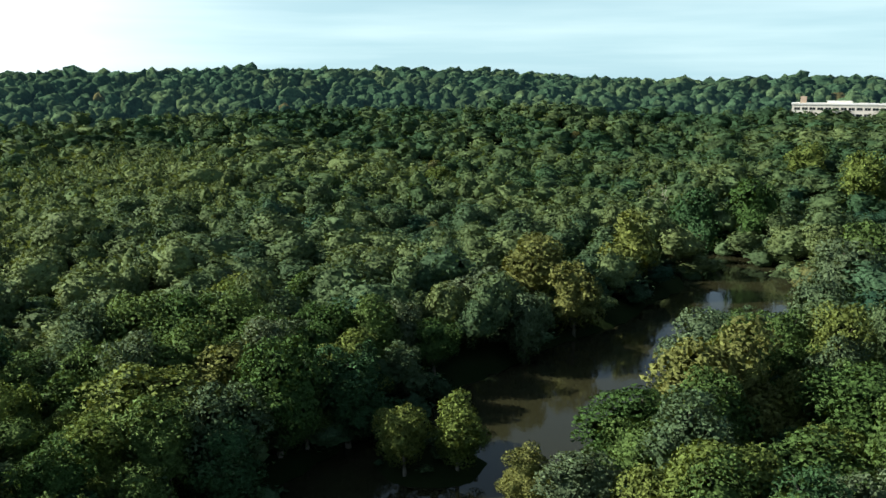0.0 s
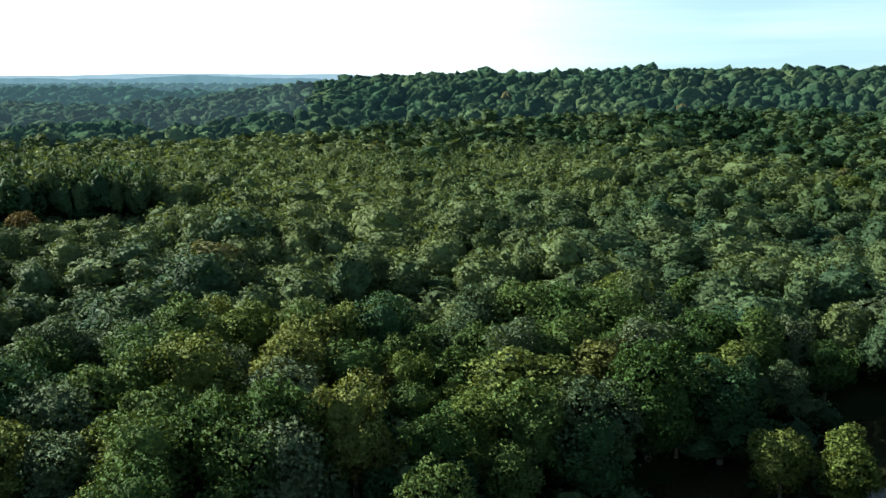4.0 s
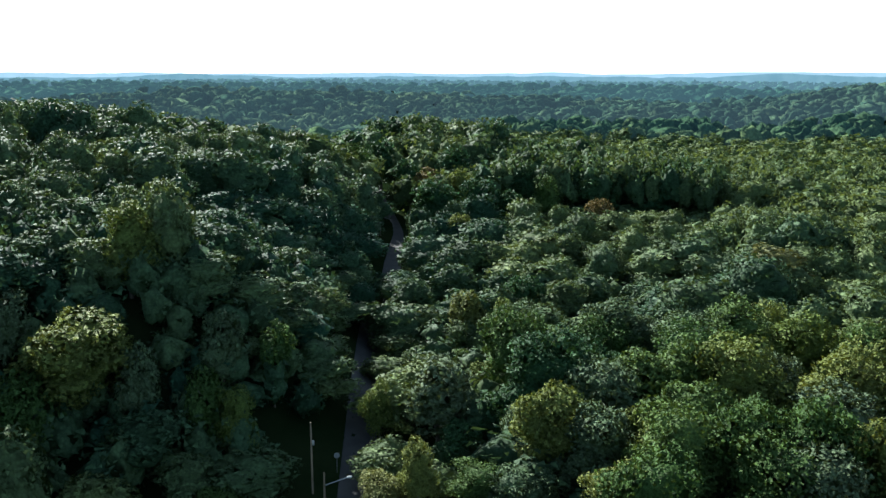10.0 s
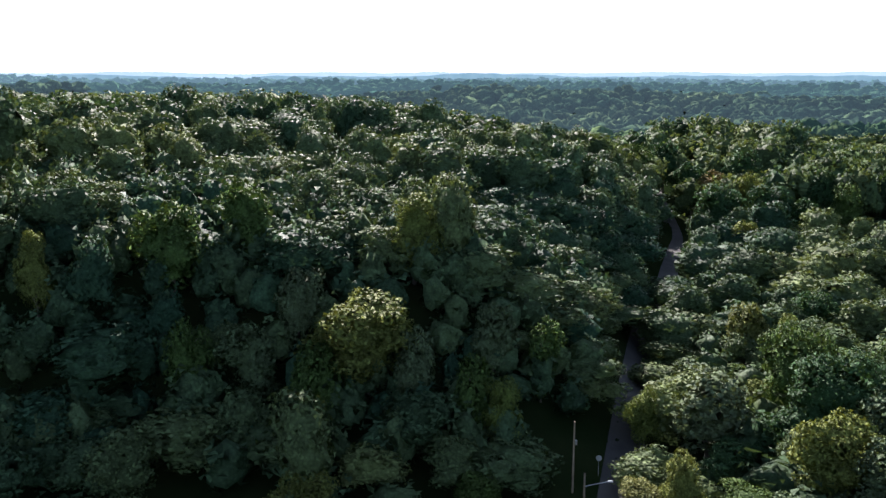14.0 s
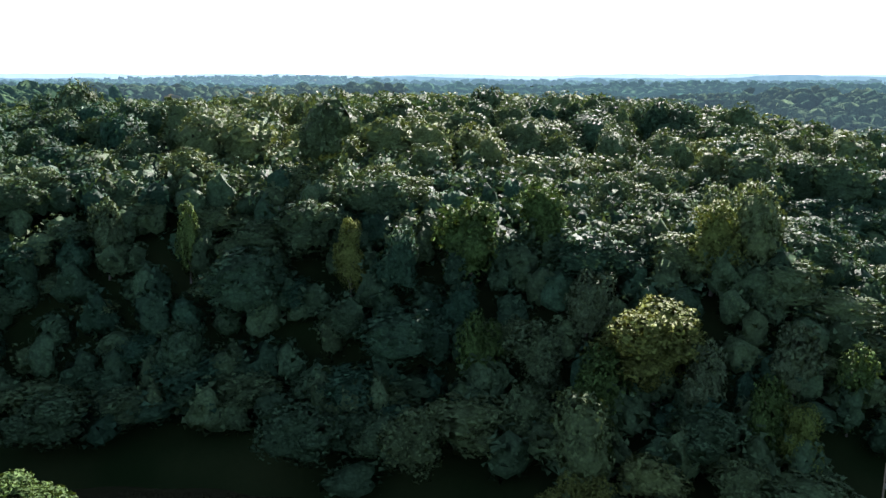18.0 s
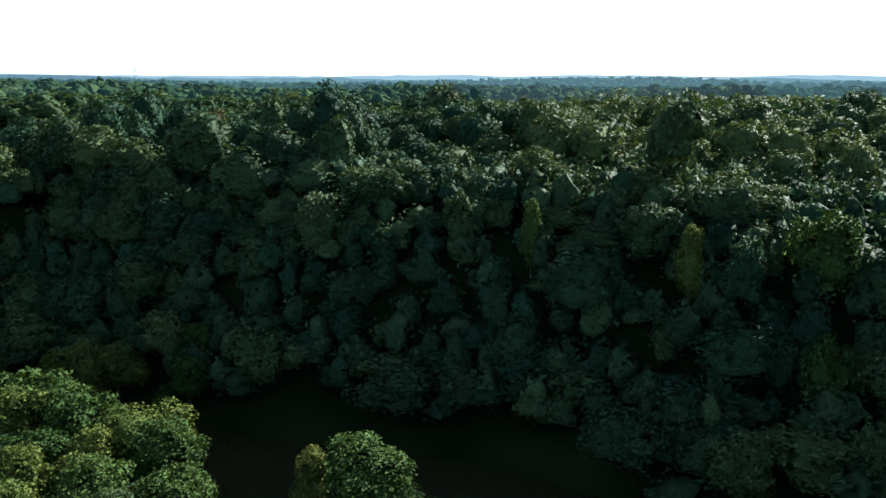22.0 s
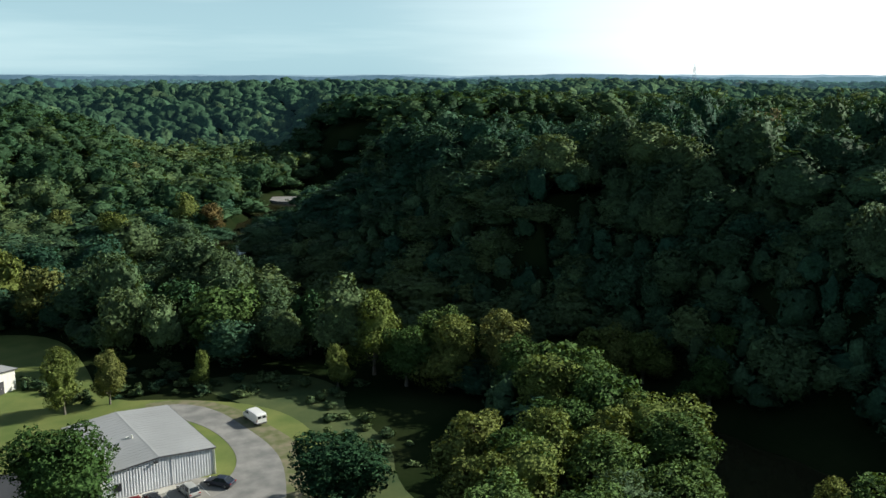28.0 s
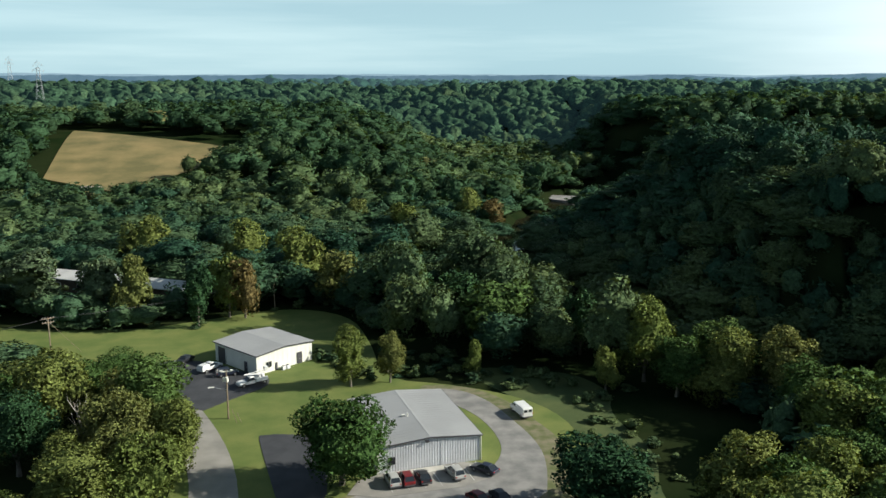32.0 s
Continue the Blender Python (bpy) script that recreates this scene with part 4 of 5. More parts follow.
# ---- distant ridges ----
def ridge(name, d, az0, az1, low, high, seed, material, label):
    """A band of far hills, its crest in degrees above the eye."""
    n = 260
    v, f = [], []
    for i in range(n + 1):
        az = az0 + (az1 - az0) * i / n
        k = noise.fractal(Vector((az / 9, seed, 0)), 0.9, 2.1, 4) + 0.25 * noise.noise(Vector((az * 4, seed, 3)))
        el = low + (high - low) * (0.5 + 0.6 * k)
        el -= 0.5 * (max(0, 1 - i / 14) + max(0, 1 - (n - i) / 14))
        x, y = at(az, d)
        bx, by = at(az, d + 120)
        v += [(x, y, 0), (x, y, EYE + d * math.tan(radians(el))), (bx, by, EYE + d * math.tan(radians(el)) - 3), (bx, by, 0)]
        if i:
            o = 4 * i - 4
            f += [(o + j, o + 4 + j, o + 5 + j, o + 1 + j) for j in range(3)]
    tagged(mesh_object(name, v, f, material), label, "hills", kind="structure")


# backdrop hills take no sunlight; their haze is an emitted colour
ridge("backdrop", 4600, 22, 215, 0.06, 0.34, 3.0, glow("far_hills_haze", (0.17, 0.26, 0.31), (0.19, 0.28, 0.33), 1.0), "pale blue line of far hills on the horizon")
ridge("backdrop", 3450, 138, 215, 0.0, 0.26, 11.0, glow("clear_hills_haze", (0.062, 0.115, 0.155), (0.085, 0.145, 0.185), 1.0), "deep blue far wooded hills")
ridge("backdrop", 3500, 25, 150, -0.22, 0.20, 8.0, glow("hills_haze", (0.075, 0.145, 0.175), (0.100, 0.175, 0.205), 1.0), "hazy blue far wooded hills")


# ---- buildings ----
def part(name, bm, material, parent, label=""):
    me = bpy.data.meshes.new(name)
    bm.to_mesh(me)
    bm.free()
    me.materials.append(material)
    ob = new(name, me)
    ob.parent = parent
    return tagged(ob, label)


def box(x0, y0, z0, x1, y1, z1, bevel=0.0, bm=None):
    bm = bm or bmesh.new()
    m = Matrix.LocRotScale(((x0 + x1) / 2, (y0 + y1) / 2, (z0 + z1) / 2), None, (abs(x1 - x0), abs(y1 - y0), abs(z1 - z0)))
    got = bmesh.ops.create_cube(bm, size=1.0, matrix=m)
    if bevel:
        edges = {e for v in got["verts"] for e in v.link_edges}
        bmesh.ops.bevel(bm, geom=list(edges), offset=bevel, segments=2, affect="EDGES", profile=0.5)
    return bm


def prism(points, axis, a, b, bm=None):
    """A closed outline pushed from a to b along an axis: 'x' takes (y, z), 'y' takes (x, z), 'z' takes (x, y)."""
    bm = bm or bmesh.new()
    put = {"x": lambda p, k: (k, p[0], p[1]), "y": lambda p, k: (p[0], k, p[1]), "z": lambda p, k: (p[0], p[1], k)}[axis]
    lo = [bm.verts.new(put(p, a)) for p in points]
    hi = [bm.verts.new(put(p, b)) for p in points]
    n = len(points)
    bm.faces.new(lo)
    bm.faces.new(hi[::-1])
    for i in range(n):
        bm.faces.new((lo[i], hi[i], hi[(i + 1) % n], lo[(i + 1) % n]))
    bmesh.ops.recalc_face_normals(bm, faces=bm.faces[:])
    return bm


def rod(a, b, r, sides=8, r2=None, bm=None):
    bm = bm or bmesh.new()
    a, b = Vector(a), Vector(b)
    m = Matrix.Translation((a + b) / 2) @ (b - a).to_track_quat("Z", "Y").to_matrix().to_4x4()
    bmesh.ops.create_cone(bm, cap_ends=True, segments=sides, radius1=r, radius2=r if r2 is None else r2, depth=(b - a).length, matrix=m)
    return bm


DARK_TRIM = surface("dark_trim", (0.05, 0.05, 0.055), (0.08, 0.08, 0.085), 1, 5, 0.5)
RIB_METAL = surface("grey_ribbed_metal", (0.60, 0.61, 0.63), (0.68, 0.69, 0.71), 0.3, 3, 0.4, bump=0.04)
GLASS, _nt, _nodes, _links, _b, _o = node_material("dark_glass")
_b.inputs["Base Color"].default_value = (0.02, 0.025, 0.03, 1)
_b.inputs["Roughness"].default_value = 0.05
CONCRETE = surface("concrete", (0.42, 0.40, 0.35), (0.52, 0.50, 0.45), 0.4, 6, 0.9)


def ribbed_wall(name, length, height_at, pitch, material, parent, m, depth):
    """A wall of upright ribs along x, its top following height_at."""
    bm = bmesh.new()
    xs = []
    n = int(length / pitch)
    for i in range(n):
        o = i * length / n
        xs += [(o, 0), (o + 0.45 * length / n, 0), (o + 0.55 * length / n, depth), (o + 0.9 * length / n, depth)]
    xs.append((length, 0))
    for y_back in (None,):
        lo = [bm.verts.new((x, -y, 0)) for x, y in xs]
        hi = [bm.verts.new((x, -y, height_at(x))) for x, y in xs]
        for i in range(len(xs) - 1):
            bm.faces.new((lo[i], lo[i + 1], hi[i + 1], hi[i]))
        lo2 = [bm.verts.new((x, 0.12, 0)) for x, y in xs]
        hi2 = [bm.verts.new((x, 0.12, height_at(x))) for x, y in xs]
        for i in range(len(xs) - 1):
            bm.faces.new((lo2[i + 1], lo2[i], hi2[i], hi2[i + 1]))
            bm.faces.new((hi[i], hi[i + 1], hi2[i + 1], hi2[i]))
    ob = part(name, bm, material, parent)
    ob.matrix_basis = m
    return ob


def shed(origin, turn, width, depth, eave, peak, wall_mat, roof_mat, label, pitch, rib):
    """A gabled metal shed: x along the gable front, y into the depth, z up from the front's corner."""
    root = new("metal_shed")
    root.matrix_basis = pose(origin[0], origin[1], 0.06, 0, 0, turn)
    tagged(root, label, "shed")
    gable = lambda x: eave + (peak - eave) * (1 - abs(x - width / 2) / (width / 2))
    flat = lambda x: eave
    ribbed_wall("wall", width, gable, pitch, wall_mat, root, pose(0, 0, 0), rib)
    ribbed_wall("wall", width, gable, pitch, wall_mat, root, pose(width, depth, 0, 0, 0, 180), rib)
    ribbed_wall("wall", depth, flat, pitch, wall_mat, root, pose(width, 0, 0, 0, 0, 90), rib)
    ribbed_wall("wall", depth, flat, pitch, wall_mat, root, pose(0, depth, 0, 0, 0, -90), rib)
    o, t = 0.35, 0.16
    s = (peak - eave) / (width / 2)
    for side in (0, 1):
        a = [(-o, eave - o * s), (width / 2 - 0.01, peak), (width / 2 - 0.01, peak + t), (-o, eave - o * s + t)]
        if side:
            a = [(width - x, z) for x, z in a][::-1]
        roof = part("roof", prism([(x, z + 0.02) for x, z in a], "y", -o, depth + o), roof_mat, root)
        n = int(depth / 1.0)
        for i in range(n + 1):
            y = -o + 0.1 + i * (depth + 2 * o - 0.2) / n
            q = [(-o, eave - o * s + t + 0.02), (width / 2 - 0.2, peak + t - 0.2 * s + 0.02), (width / 2 - 0.2, peak + t - 0.2 * s + 0.035), (-o, eave - o * s + t + 0.035)]
            if side:
                q = [(width - x, z) for x, z in q][::-1]
            part("roof_seam", prism(q, "y", y - 0.03, y + 0.03), roof_mat, roof)
        xg = -o - 0.1 if not side else width + o
        part("gutter", box(xg, -o, eave - o * s - 0.02, xg + 0.1, depth + o, eave - o * s + 0.16), DARK_TRIM, root)
    part("ridge_cap", prism([(width / 2 - 0.3, peak + t - 0.3 * s + 0.025), (width / 2, peak + t + 0.025), (width / 2 + 0.3, peak + t - 0.3 * s + 0.025), (width / 2, peak + t + 0.05)], "y", -o - 0.02, depth + o + 0.02), roof_mat, root)
    for yy in (-o - 0.05, depth + o - 0.01):
        bm = prism([(-o, eave - o * s - 0.05), (width / 2, peak - 0.05), (width + o, eave - o * s - 0.05), (width + o, eave - o * s + 0.14), (width / 2, peak + 0.14), (-o, eave - o * s + 0.14)], "y", yy, yy + 0.06)
        part("barge_trim", bm, DARK_TRIM, root)
    return root


def wall_window(root, x, z, w, h, face=-0.16, axis="front"):
    win = part("window", box(x, face, z, x + w, face + 0.12, z + h), DARK_TRIM, root, "dark framed window")
    part("pane", box(x + 0.08, face - 0.02, z + 0.08, x + w - 0.08, face + 0.02, z + h - 0.08), GLASS, win)
    return win


front_l, front_r = Vector((0.7, -124.9)), Vector((-15.4, -128.8))
turn_1 = math.degrees(math.atan2(front_r.y - front_l.y, front_r.x - front_l.x))
# the grey shed's gable looks north, towards the drone
grey_shed = shed(front_l, turn_1, 16.6, 21.0, 4.3, 5.0, RIB_METAL, GREY_ROOF, "long grey ribbed-metal shed with a low-pitched grey roof", 0.42, 0.06)
wall_window(grey_shed, 1.6, 1.3, 1.1, 1.2)
lamp_box = part("wall_lamp", box(7.5, -0.55, 4.35, 8.1, -0.1, 4.6, 0.04), DARK_TRIM, grey_shed, "dark wall lamp under the gable")
part("bracket", rod((7.8, -0.1, 4.3), (7.8, -0.5, 4.45), 0.04), DARK_TRIM, lamp_box)
part("joint_cover", box(10.2, -0.13, 0.05, 10.32, -0.09, 4.75), RIB_METAL, grey_shed)
part("downpipe", rod((-0.2, -0.2, 0.0), (-0.2, -0.2, 4.1), 0.06), WHITE_METAL, grey_shed)
part("downpipe", rod((16.8, -0.2, 0.0), (16.8, -0.2, 4.1), 0.06), WHITE_METAL, grey_shed)
part("roof_vent", rod((7.2, 9.0, 5.1), (7.2, 9.0, 5.65), 0.14), WHITE_METAL, grey_shed)
part("roof_vent", box(6.3, 9.2, 5.1, 6.9, 9.6, 5.32, 0.03), WHITE_METAL, grey_shed)
for cx in (0, 16.6):
    part("corner_trim", box(cx - 0.12, -0.12, 0, cx + 0.12, 0.12, 4.25), WHITE_METAL, grey_shed)
tagged(part("concrete_apron", box(0, 0, 0, 6.2, 1.7, 0.14, 0.02), CONCRETE, None), "pale concrete apron before the shed wall", "apron", kind="structure").matrix_basis = pose(front_l.x, front_l.y, 0.05, 0, 0, turn_1) @ pose(4.2, -1.95, 0)

# the white shed: its sunlit gable looks north-west, its long side north-east
corner_n, corner_w = Vector((25.4, -171.9)), Vector((15.0, -181.7))
turn_2 = math.degrees(math.atan2(corner_w.y - corner_n.y, corner_w.x - corner_n.x))
white_shed = shed(corner_n, turn_2, 14.4, 14.9, 4.1, 4.65, WHITE_METAL, GREY_ROOF, "white metal shed with a pale grey low-pitched roof", 1.2, 0.02)
wall_window(white_shed, 2.3, 1.1, 0.6, 1.2)
wall_window(white_shed, 3.05, 1.1, 0.6, 1.2)
door = part("door", box(4.6, -0.16, 0.02, 5.1, -0.05, 1.7), DARK_TRIM, white_shed, "narrow dark meter door")
door = part("door", box(10.3, -0.16, 0.02, 11.6, -0.05, 2.5), DARK_TRIM, white_shed, "dark double door")
part("handle", box(10.9, -0.2, 1.0, 10.98, -0.16, 1.2), WHITE_METAL, door)
for yy in (5.6, 6.8):
    unit = part("cooling_unit", box(yy, -1.3, 0, yy + 0.8, -0.5, 0.8, 0.04), RIB_METAL, white_shed, "grey outdoor cooling unit")
    part("fan_grille", rod((yy + 0.4, -0.9, 0.8), (yy + 0.4, -0.9, 0.84), 0.3, 14), DARK_TRIM, unit)
# closed dark panel; the bay's inner shade is put into its colour
bay = part("dark_bay_panel", box(-0.16, 10.9, 0.02, -0.04, 13.6, 3.5), DARK_TRIM, white_shed, "dark panel standing in for the shaded roller-door bay")
part("bay_frame", box(-0.2, 10.75, 0.02, -0.03, 10.9, 3.65), WHITE_METAL, bay)
part("bay_frame", box(-0.2, 13.6, 0.02, -0.03, 13.75, 3.65), WHITE_METAL, bay)
part("bay_frame", box(-0.2, 10.75, 3.5, -0.03, 13.75, 3.65), WHITE_METAL, bay)
door = part("door", box(-0.16, 3.2, 0.02, -0.05, 4.2, 2.2), DARK_TRIM, white_shed, "dark side door")
part("handle", box(-0.2, 3.3, 1.0, -0.16, 3.38, 1.15), WHITE_METAL, door)

# ---- vehicles ----
TYRE = surface("tyre_rubber", (0.02, 0.02, 0.02), (0.035, 0.035, 0.035), 3, 20, 0.85)
RIM = surface("wheel_rim", (0.35, 0.35, 0.36), (0.5, 0.5, 0.5), 3, 10, 0.35, 0.8, 0)
LIGHT_LENS = surface("lamp_lens", (0.75, 0.75, 0.72), (0.8, 0.8, 0.78), 3, 10, 0.15, bump=0)
TAIL_LENS = surface("tail_lens", (0.35, 0.02, 0.02), (0.4, 0.03, 0.02), 3, 10, 0.2, bump=0)


def paint(name, colour):
    m = surface(name, tuple(c * 0.92 for c in colour), colour, 0.6, 8, 0.28, 0.0, 0, 0.5)
    return m


PAINT = {"red": paint("dark_red_paint", (0.16, 0.012, 0.014)), "black": paint("black_paint", (0.018, 0.02, 0.024)), "silver": paint("silver_paint", (0.42, 0.42, 0.40)), "navy": paint("dark_blue_paint", (0.02, 0.026, 0.045)), "white": paint("white_paint", (0.78, 0.78, 0.76))}


def wheel(root, x, y, r=0.33, w=0.22):
    ob = part("wheel", rod((x, y - w / 2, r), (x, y + w / 2, r), r, 18), TYRE, root)
    s = 1 if y > 0 else -1
    part("rim", rod((x, y + s * (w / 2 - 0.01), r), (x, y + s * (w / 2 + 0.012), r), r * 0.62, 12), RIM, ob)


def taper_box(lo, hi, z0, z1, inset, bm=None):
    """A block whose top is smaller: lo and hi are (x0, x1) below and above."""
    bm = bm or bmesh.new()
    w0, w1 = inset
    b = [bm.verts.new(p) for p in ((lo[0], -w0, z0), (lo[1], -w0, z0), (lo[1], w0, z0), (lo[0], w0, z0))]
    t = [bm.verts.new(p) for p in ((hi[0], -w1, z1), (hi[1], -w1, z1), (hi[1], w1, z1), (hi[0], w1, z1))]
    bm.faces.new(b[::-1])
    bm.faces.new(t)
    for i in range(4):
        bm.faces.new((b[i], b[(i + 1) % 4], t[(i + 1) % 4], t[i]))
    return bm


def rounded(bm, r, seg=2):
    bmesh.ops.bevel(bm, geom=bm.edges[:], offset=r, segments=seg, affect="EDGES", profile=0.5, clamp_overlap=True)
    return bm


def car(x, y, heading, colour, kind, label):
    """A parked car: x forward. kind: sedan or suv."""
    root = new("car")
    root.matrix_basis = pose(x, y, 0.15, 0, 0, heading)
    tagged(root, label, "car", group="cars before the sheds")
    m = PAINT[colour]
    tall = 1.68 if kind == "suv" else 1.42
    belt = 1.0 if kind == "suv" else 0.92
    side = [(-2.25, 0.32), (-2.3, 0.62), (-2.22, belt - 0.05), (-1.9, belt), (0.95, belt), (2.0, belt - 0.2), (2.25, 0.62), (2.28, 0.32)]
    body = part("body", rounded(prism(side, "y", -0.88, 0.88), 0.09), m, root)
    rear = (-2.15, -1.75) if kind == "suv" else (-1.85, -1.15)
    part("cabin_glass", rounded(taper_box((rear[0], 1.05), (rear[1], 0.25), belt - 0.03, tall - 0.05, (0.84, 0.64)), 0.05), GLASS, root, "dark tinted windows")
    part("roof", rounded(taper_box((rear[1] - 0.04, 0.3), (rear[1] + 0.06, 0.12), tall - 0.08, tall, (0.67, 0.58)), 0.03), m, root)
    for s in (-1, 1):
        part("pillar", rod((rear[1] - 0.02, s * 0.66, tall - 0.06), (rear[0] + 0.04, s * 0.83, belt), 0.05), m, root)
        part("pillar", rod((-0.55, s * 0.66, tall - 0.06), (-0.55, s * 0.85, belt), 0.04), m, root)
        part("pillar", rod((0.24, s * 0.66, tall - 0.06), (1.02, s * 0.83, belt), 0.04), m, root)
        part("mirror", box(0.72, s * 0.9, belt, 0.9, s * 1.04, belt + 0.14, 0.03), m, root)
        part("headlight", box(2.1, s * 0.52, 0.6, 2.27, s * 0.82, 0.74, 0.02), LIGHT_LENS, root)
        part("tail_light", box(-2.3, s * 0.56, 0.68, -2.2, s * 0.84, 0.86, 0.02), TAIL_LENS, root)
        for wx in (-1.4, 1.4):
            wheel(root, wx, s * 0.8)
    part("bumper", box(2.2, -0.8, 0.3, 2.34, 0.8, 0.5, 0.04), DARK_TRIM, root)
    part("bumper", box(-2.36, -0.8, 0.3, -2.24, 0.8, 0.5, 0.04), DARK_TRIM, root)
    return root


def van(x, y, heading):
    root = new("van")
    root.matrix_basis = pose(x, y, 0.12, 0, 0, heading)
    tagged(root, "white panel van on the gravel drive", "van")
    m = PAINT["white"]
    side = [(-2.75, 0.4), (-2.8, 1.0), (-2.7, 2.0), (-2.5, 2.1), (1.1, 2.1), (1.75, 1.35), (2.6, 1.15), (2.75, 0.8), (2.75, 0.4)]
    part("body", rounded(prism(side, "y", -0.98, 0.98), 0.1), m, root)
    part("windscreen", rounded(taper_box((1.2, 1.74), (1.06, 1.2), 1.38, 2.0, (0.84, 0.74)), 0.02), GLASS, root, "dark windscreen")
    for s in (-1, 1):
        part("side_window", box(0.35, s * 0.96, 1.38, 1.15, s * 1.0, 1.85, 0.01), GLASS, root)
        rear = part("rear_door", box(-2.83, s * 0.03, 0.55, -2.76, s * 0.9, 1.95, 0.02), m, root)
        part("rear_window", box(-2.85, s * 0.12, 1.3, -2.82, s * 0.78, 1.8, 0.01), GLASS, rear)
        part("tail_light", box(-2.84, s * 0.9, 0.9, -2.76, s * 0.98, 1.3), TAIL_LENS, root)
        part("headlight", box(2.66, s * 0.55, 0.75, 2.78, s * 0.9, 0.98, 0.02), LIGHT_LENS, root)
        part("mirror", box(1.25, s * 1.0, 1.4, 1.4, s * 1.2, 1.7, 0.03), DARK_TRIM, root)
        for wx in (-1.75, 1.75):
            wheel(root, wx, s * 0.86, 0.37, 0.24)
    part("bumper", box(-2.95, -0.9, 0.38, -2.78, 0.9, 0.55, 0.03), DARK_TRIM, root)
    part("bumper", box(2.72, -0.9, 0.38, 2.9, 0.9, 0.6, 0.03), DARK_TRIM, root)
    return root


def pickup(x, y, heading, service):
    """A white truck; service gives it lockers, a boom and a ladder, else a cap over the bed."""
    root = new("bucket_truck" if service else "pickup_truck")
    root.matrix_basis = pose(x, y, 0.15, 0, 0, heading)
    tagged(root, "white utility truck with a raised boom and ladder rack" if service else "white pickup truck with a covered bed", "truck")
    m = PAINT["white"]
    part("hood", rounded(prism([(1.1, 0.5), (1.1, 1.15), (2.5, 1.05), (2.75, 0.85), (2.75, 0.5)], "y", -0.92, 0.92), 0.07), m, root)
    part("cab", rounded(prism([(-0.6, 0.5), (-0.6, 1.15), (1.2, 1.15), (1.2, 0.5)], "y", -0.94, 0.94), 0.05), m, root)
    part("cabin_glass", rounded(taper_box((-0.55, 1.25), (-0.4, 0.55), 1.14, 1.72, (0.86, 0.72)), 0.04), GLASS, root, "dark cab windows")
    part("roof", rounded(taper_box((-0.48, 0.6), (-0.35, 0.5), 1.68, 1.8, (0.76, 0.68)), 0.04), m, root)
    if service:
        part("deck", box(-3.3, -0.9, 0.55, -0.65, 0.9, 0.75), DARK_TRIM, root)
        for s in (-1, 1):
            lock = part("locker", box(-3.2, s * 0.62, 0.75, -0.7, s * 1.02, 1.45, 0.03), m, root)
            for k in range(3):
                part("locker_door", box(-3.15 + k * 0.83, s * 1.015, 0.8, -2.4 + k * 0.83, s * 1.035, 1.4), m, lock)
        part("turret", rod((-2.4, 0, 0.75), (-2.4, 0, 1.9), 0.26, 12), m, root)
        boom = part("boom", rod((-2.5, 0, 1.9), (1.4, 0.15, 2.35), 0.14, 8), m, root)
        part("upper_boom", rod((1.4, 0.15, 2.35), (-2.9, 0.35, 2.75), 0.11, 8), m, boom)
        part("bucket", rounded(taper_box((-3.5, -2.8), (-3.55, -2.75), 2.4, 3.3, (0.35, 0.38)), 0.05), m, root, "white lift bucket")
        rack = part("ladder", rod((-3.0, -0.75, 1.75), (1.2, -0.75, 2.0), 0.04, 6), RIM, root, "bare metal ladder")
        part("ladder_rail", rod((-3.0, -0.4, 1.75), (1.2, -0.4, 2.0), 0.04, 6), RIM, rack)
        for k in range(9):
            part("rung", rod((-2.8 + k * 0.48, -0.75, 1.76 + k * 0.03), (-2.8 + k * 0.48, -0.4, 1.76 + k * 0.03), 0.025, 6), RIM, rack)
    else:
        part("bed", rounded(prism([(-2.75, 0.5), (-2.75, 1.12), (-0.62, 1.12), (-0.62, 0.5)], "y", -0.92, 0.92), 0.05), m, root)
        part("bed_cap", rounded(taper_box((-2.72, -0.64), (-2.55, -0.7), 1.12, 1.72, (0.88, 0.74)), 0.06), m, root)
    back = -2.5 if service else -1.75
    for s in (-1, 1):
        part("headlight", box(2.66, s * 0.55, 0.75, 2.78, s * 0.88, 0.95, 0.02), LIGHT_LENS, root)
        part("mirror", box(0.95, s * 0.96, 1.15, 1.1, s * 1.16, 1.45, 0.03), DARK_TRIM, root)
        for wx in (back, 1.85):
            wheel(root, wx, s * 0.84, 0.4, 0.26)
    part("bumper", box(2.7, -0.92, 0.4, 2.9, 0.92, 0.65, 0.03), RIM, root)
    return root


up_1 = turn_1 - 90  # nose towards the wall
car(-1.4, -121.6, up_1 + 180, "silver", "suv", "silver car half hidden behind the round tree")
car(-3.5, -121.9, up_1 + 180, "red", "suv", "dark red car parked before the grey shed")
car(-6.0, -122.4, up_1 + 180, "black", "sedan", "black car parked before the grey shed")
car(-11.0, -123.4, up_1 + 185, "silver", "suv", "silver estate car parked askew before the grey shed")
car(-15.7, -124.4, up_1 + 215, "navy", "sedan", "dark blue sedan at the end of the parking strip")
car(-13.8, -114.6, up_1 + 20, "red", "sedan", "dark red sedan on the gravel drive")
car(-17.0, -114.8, up_1 + 10, "black", "sedan", "dark sedan on the gravel drive")
van(-25.2, -147.4, -74)
car(42.0, -181.6, turn_2 + 200, "black", "sedan", "black car in the shade of the white shed")
car(31.5, -172.4, turn_2 - 20, "navy", "suv", "dark car beside the white shed wall")
pickup(35.6, -175.8, turn_2 + 10, False)
pickup(25.8, -166.3, turn_2 + 167, True)
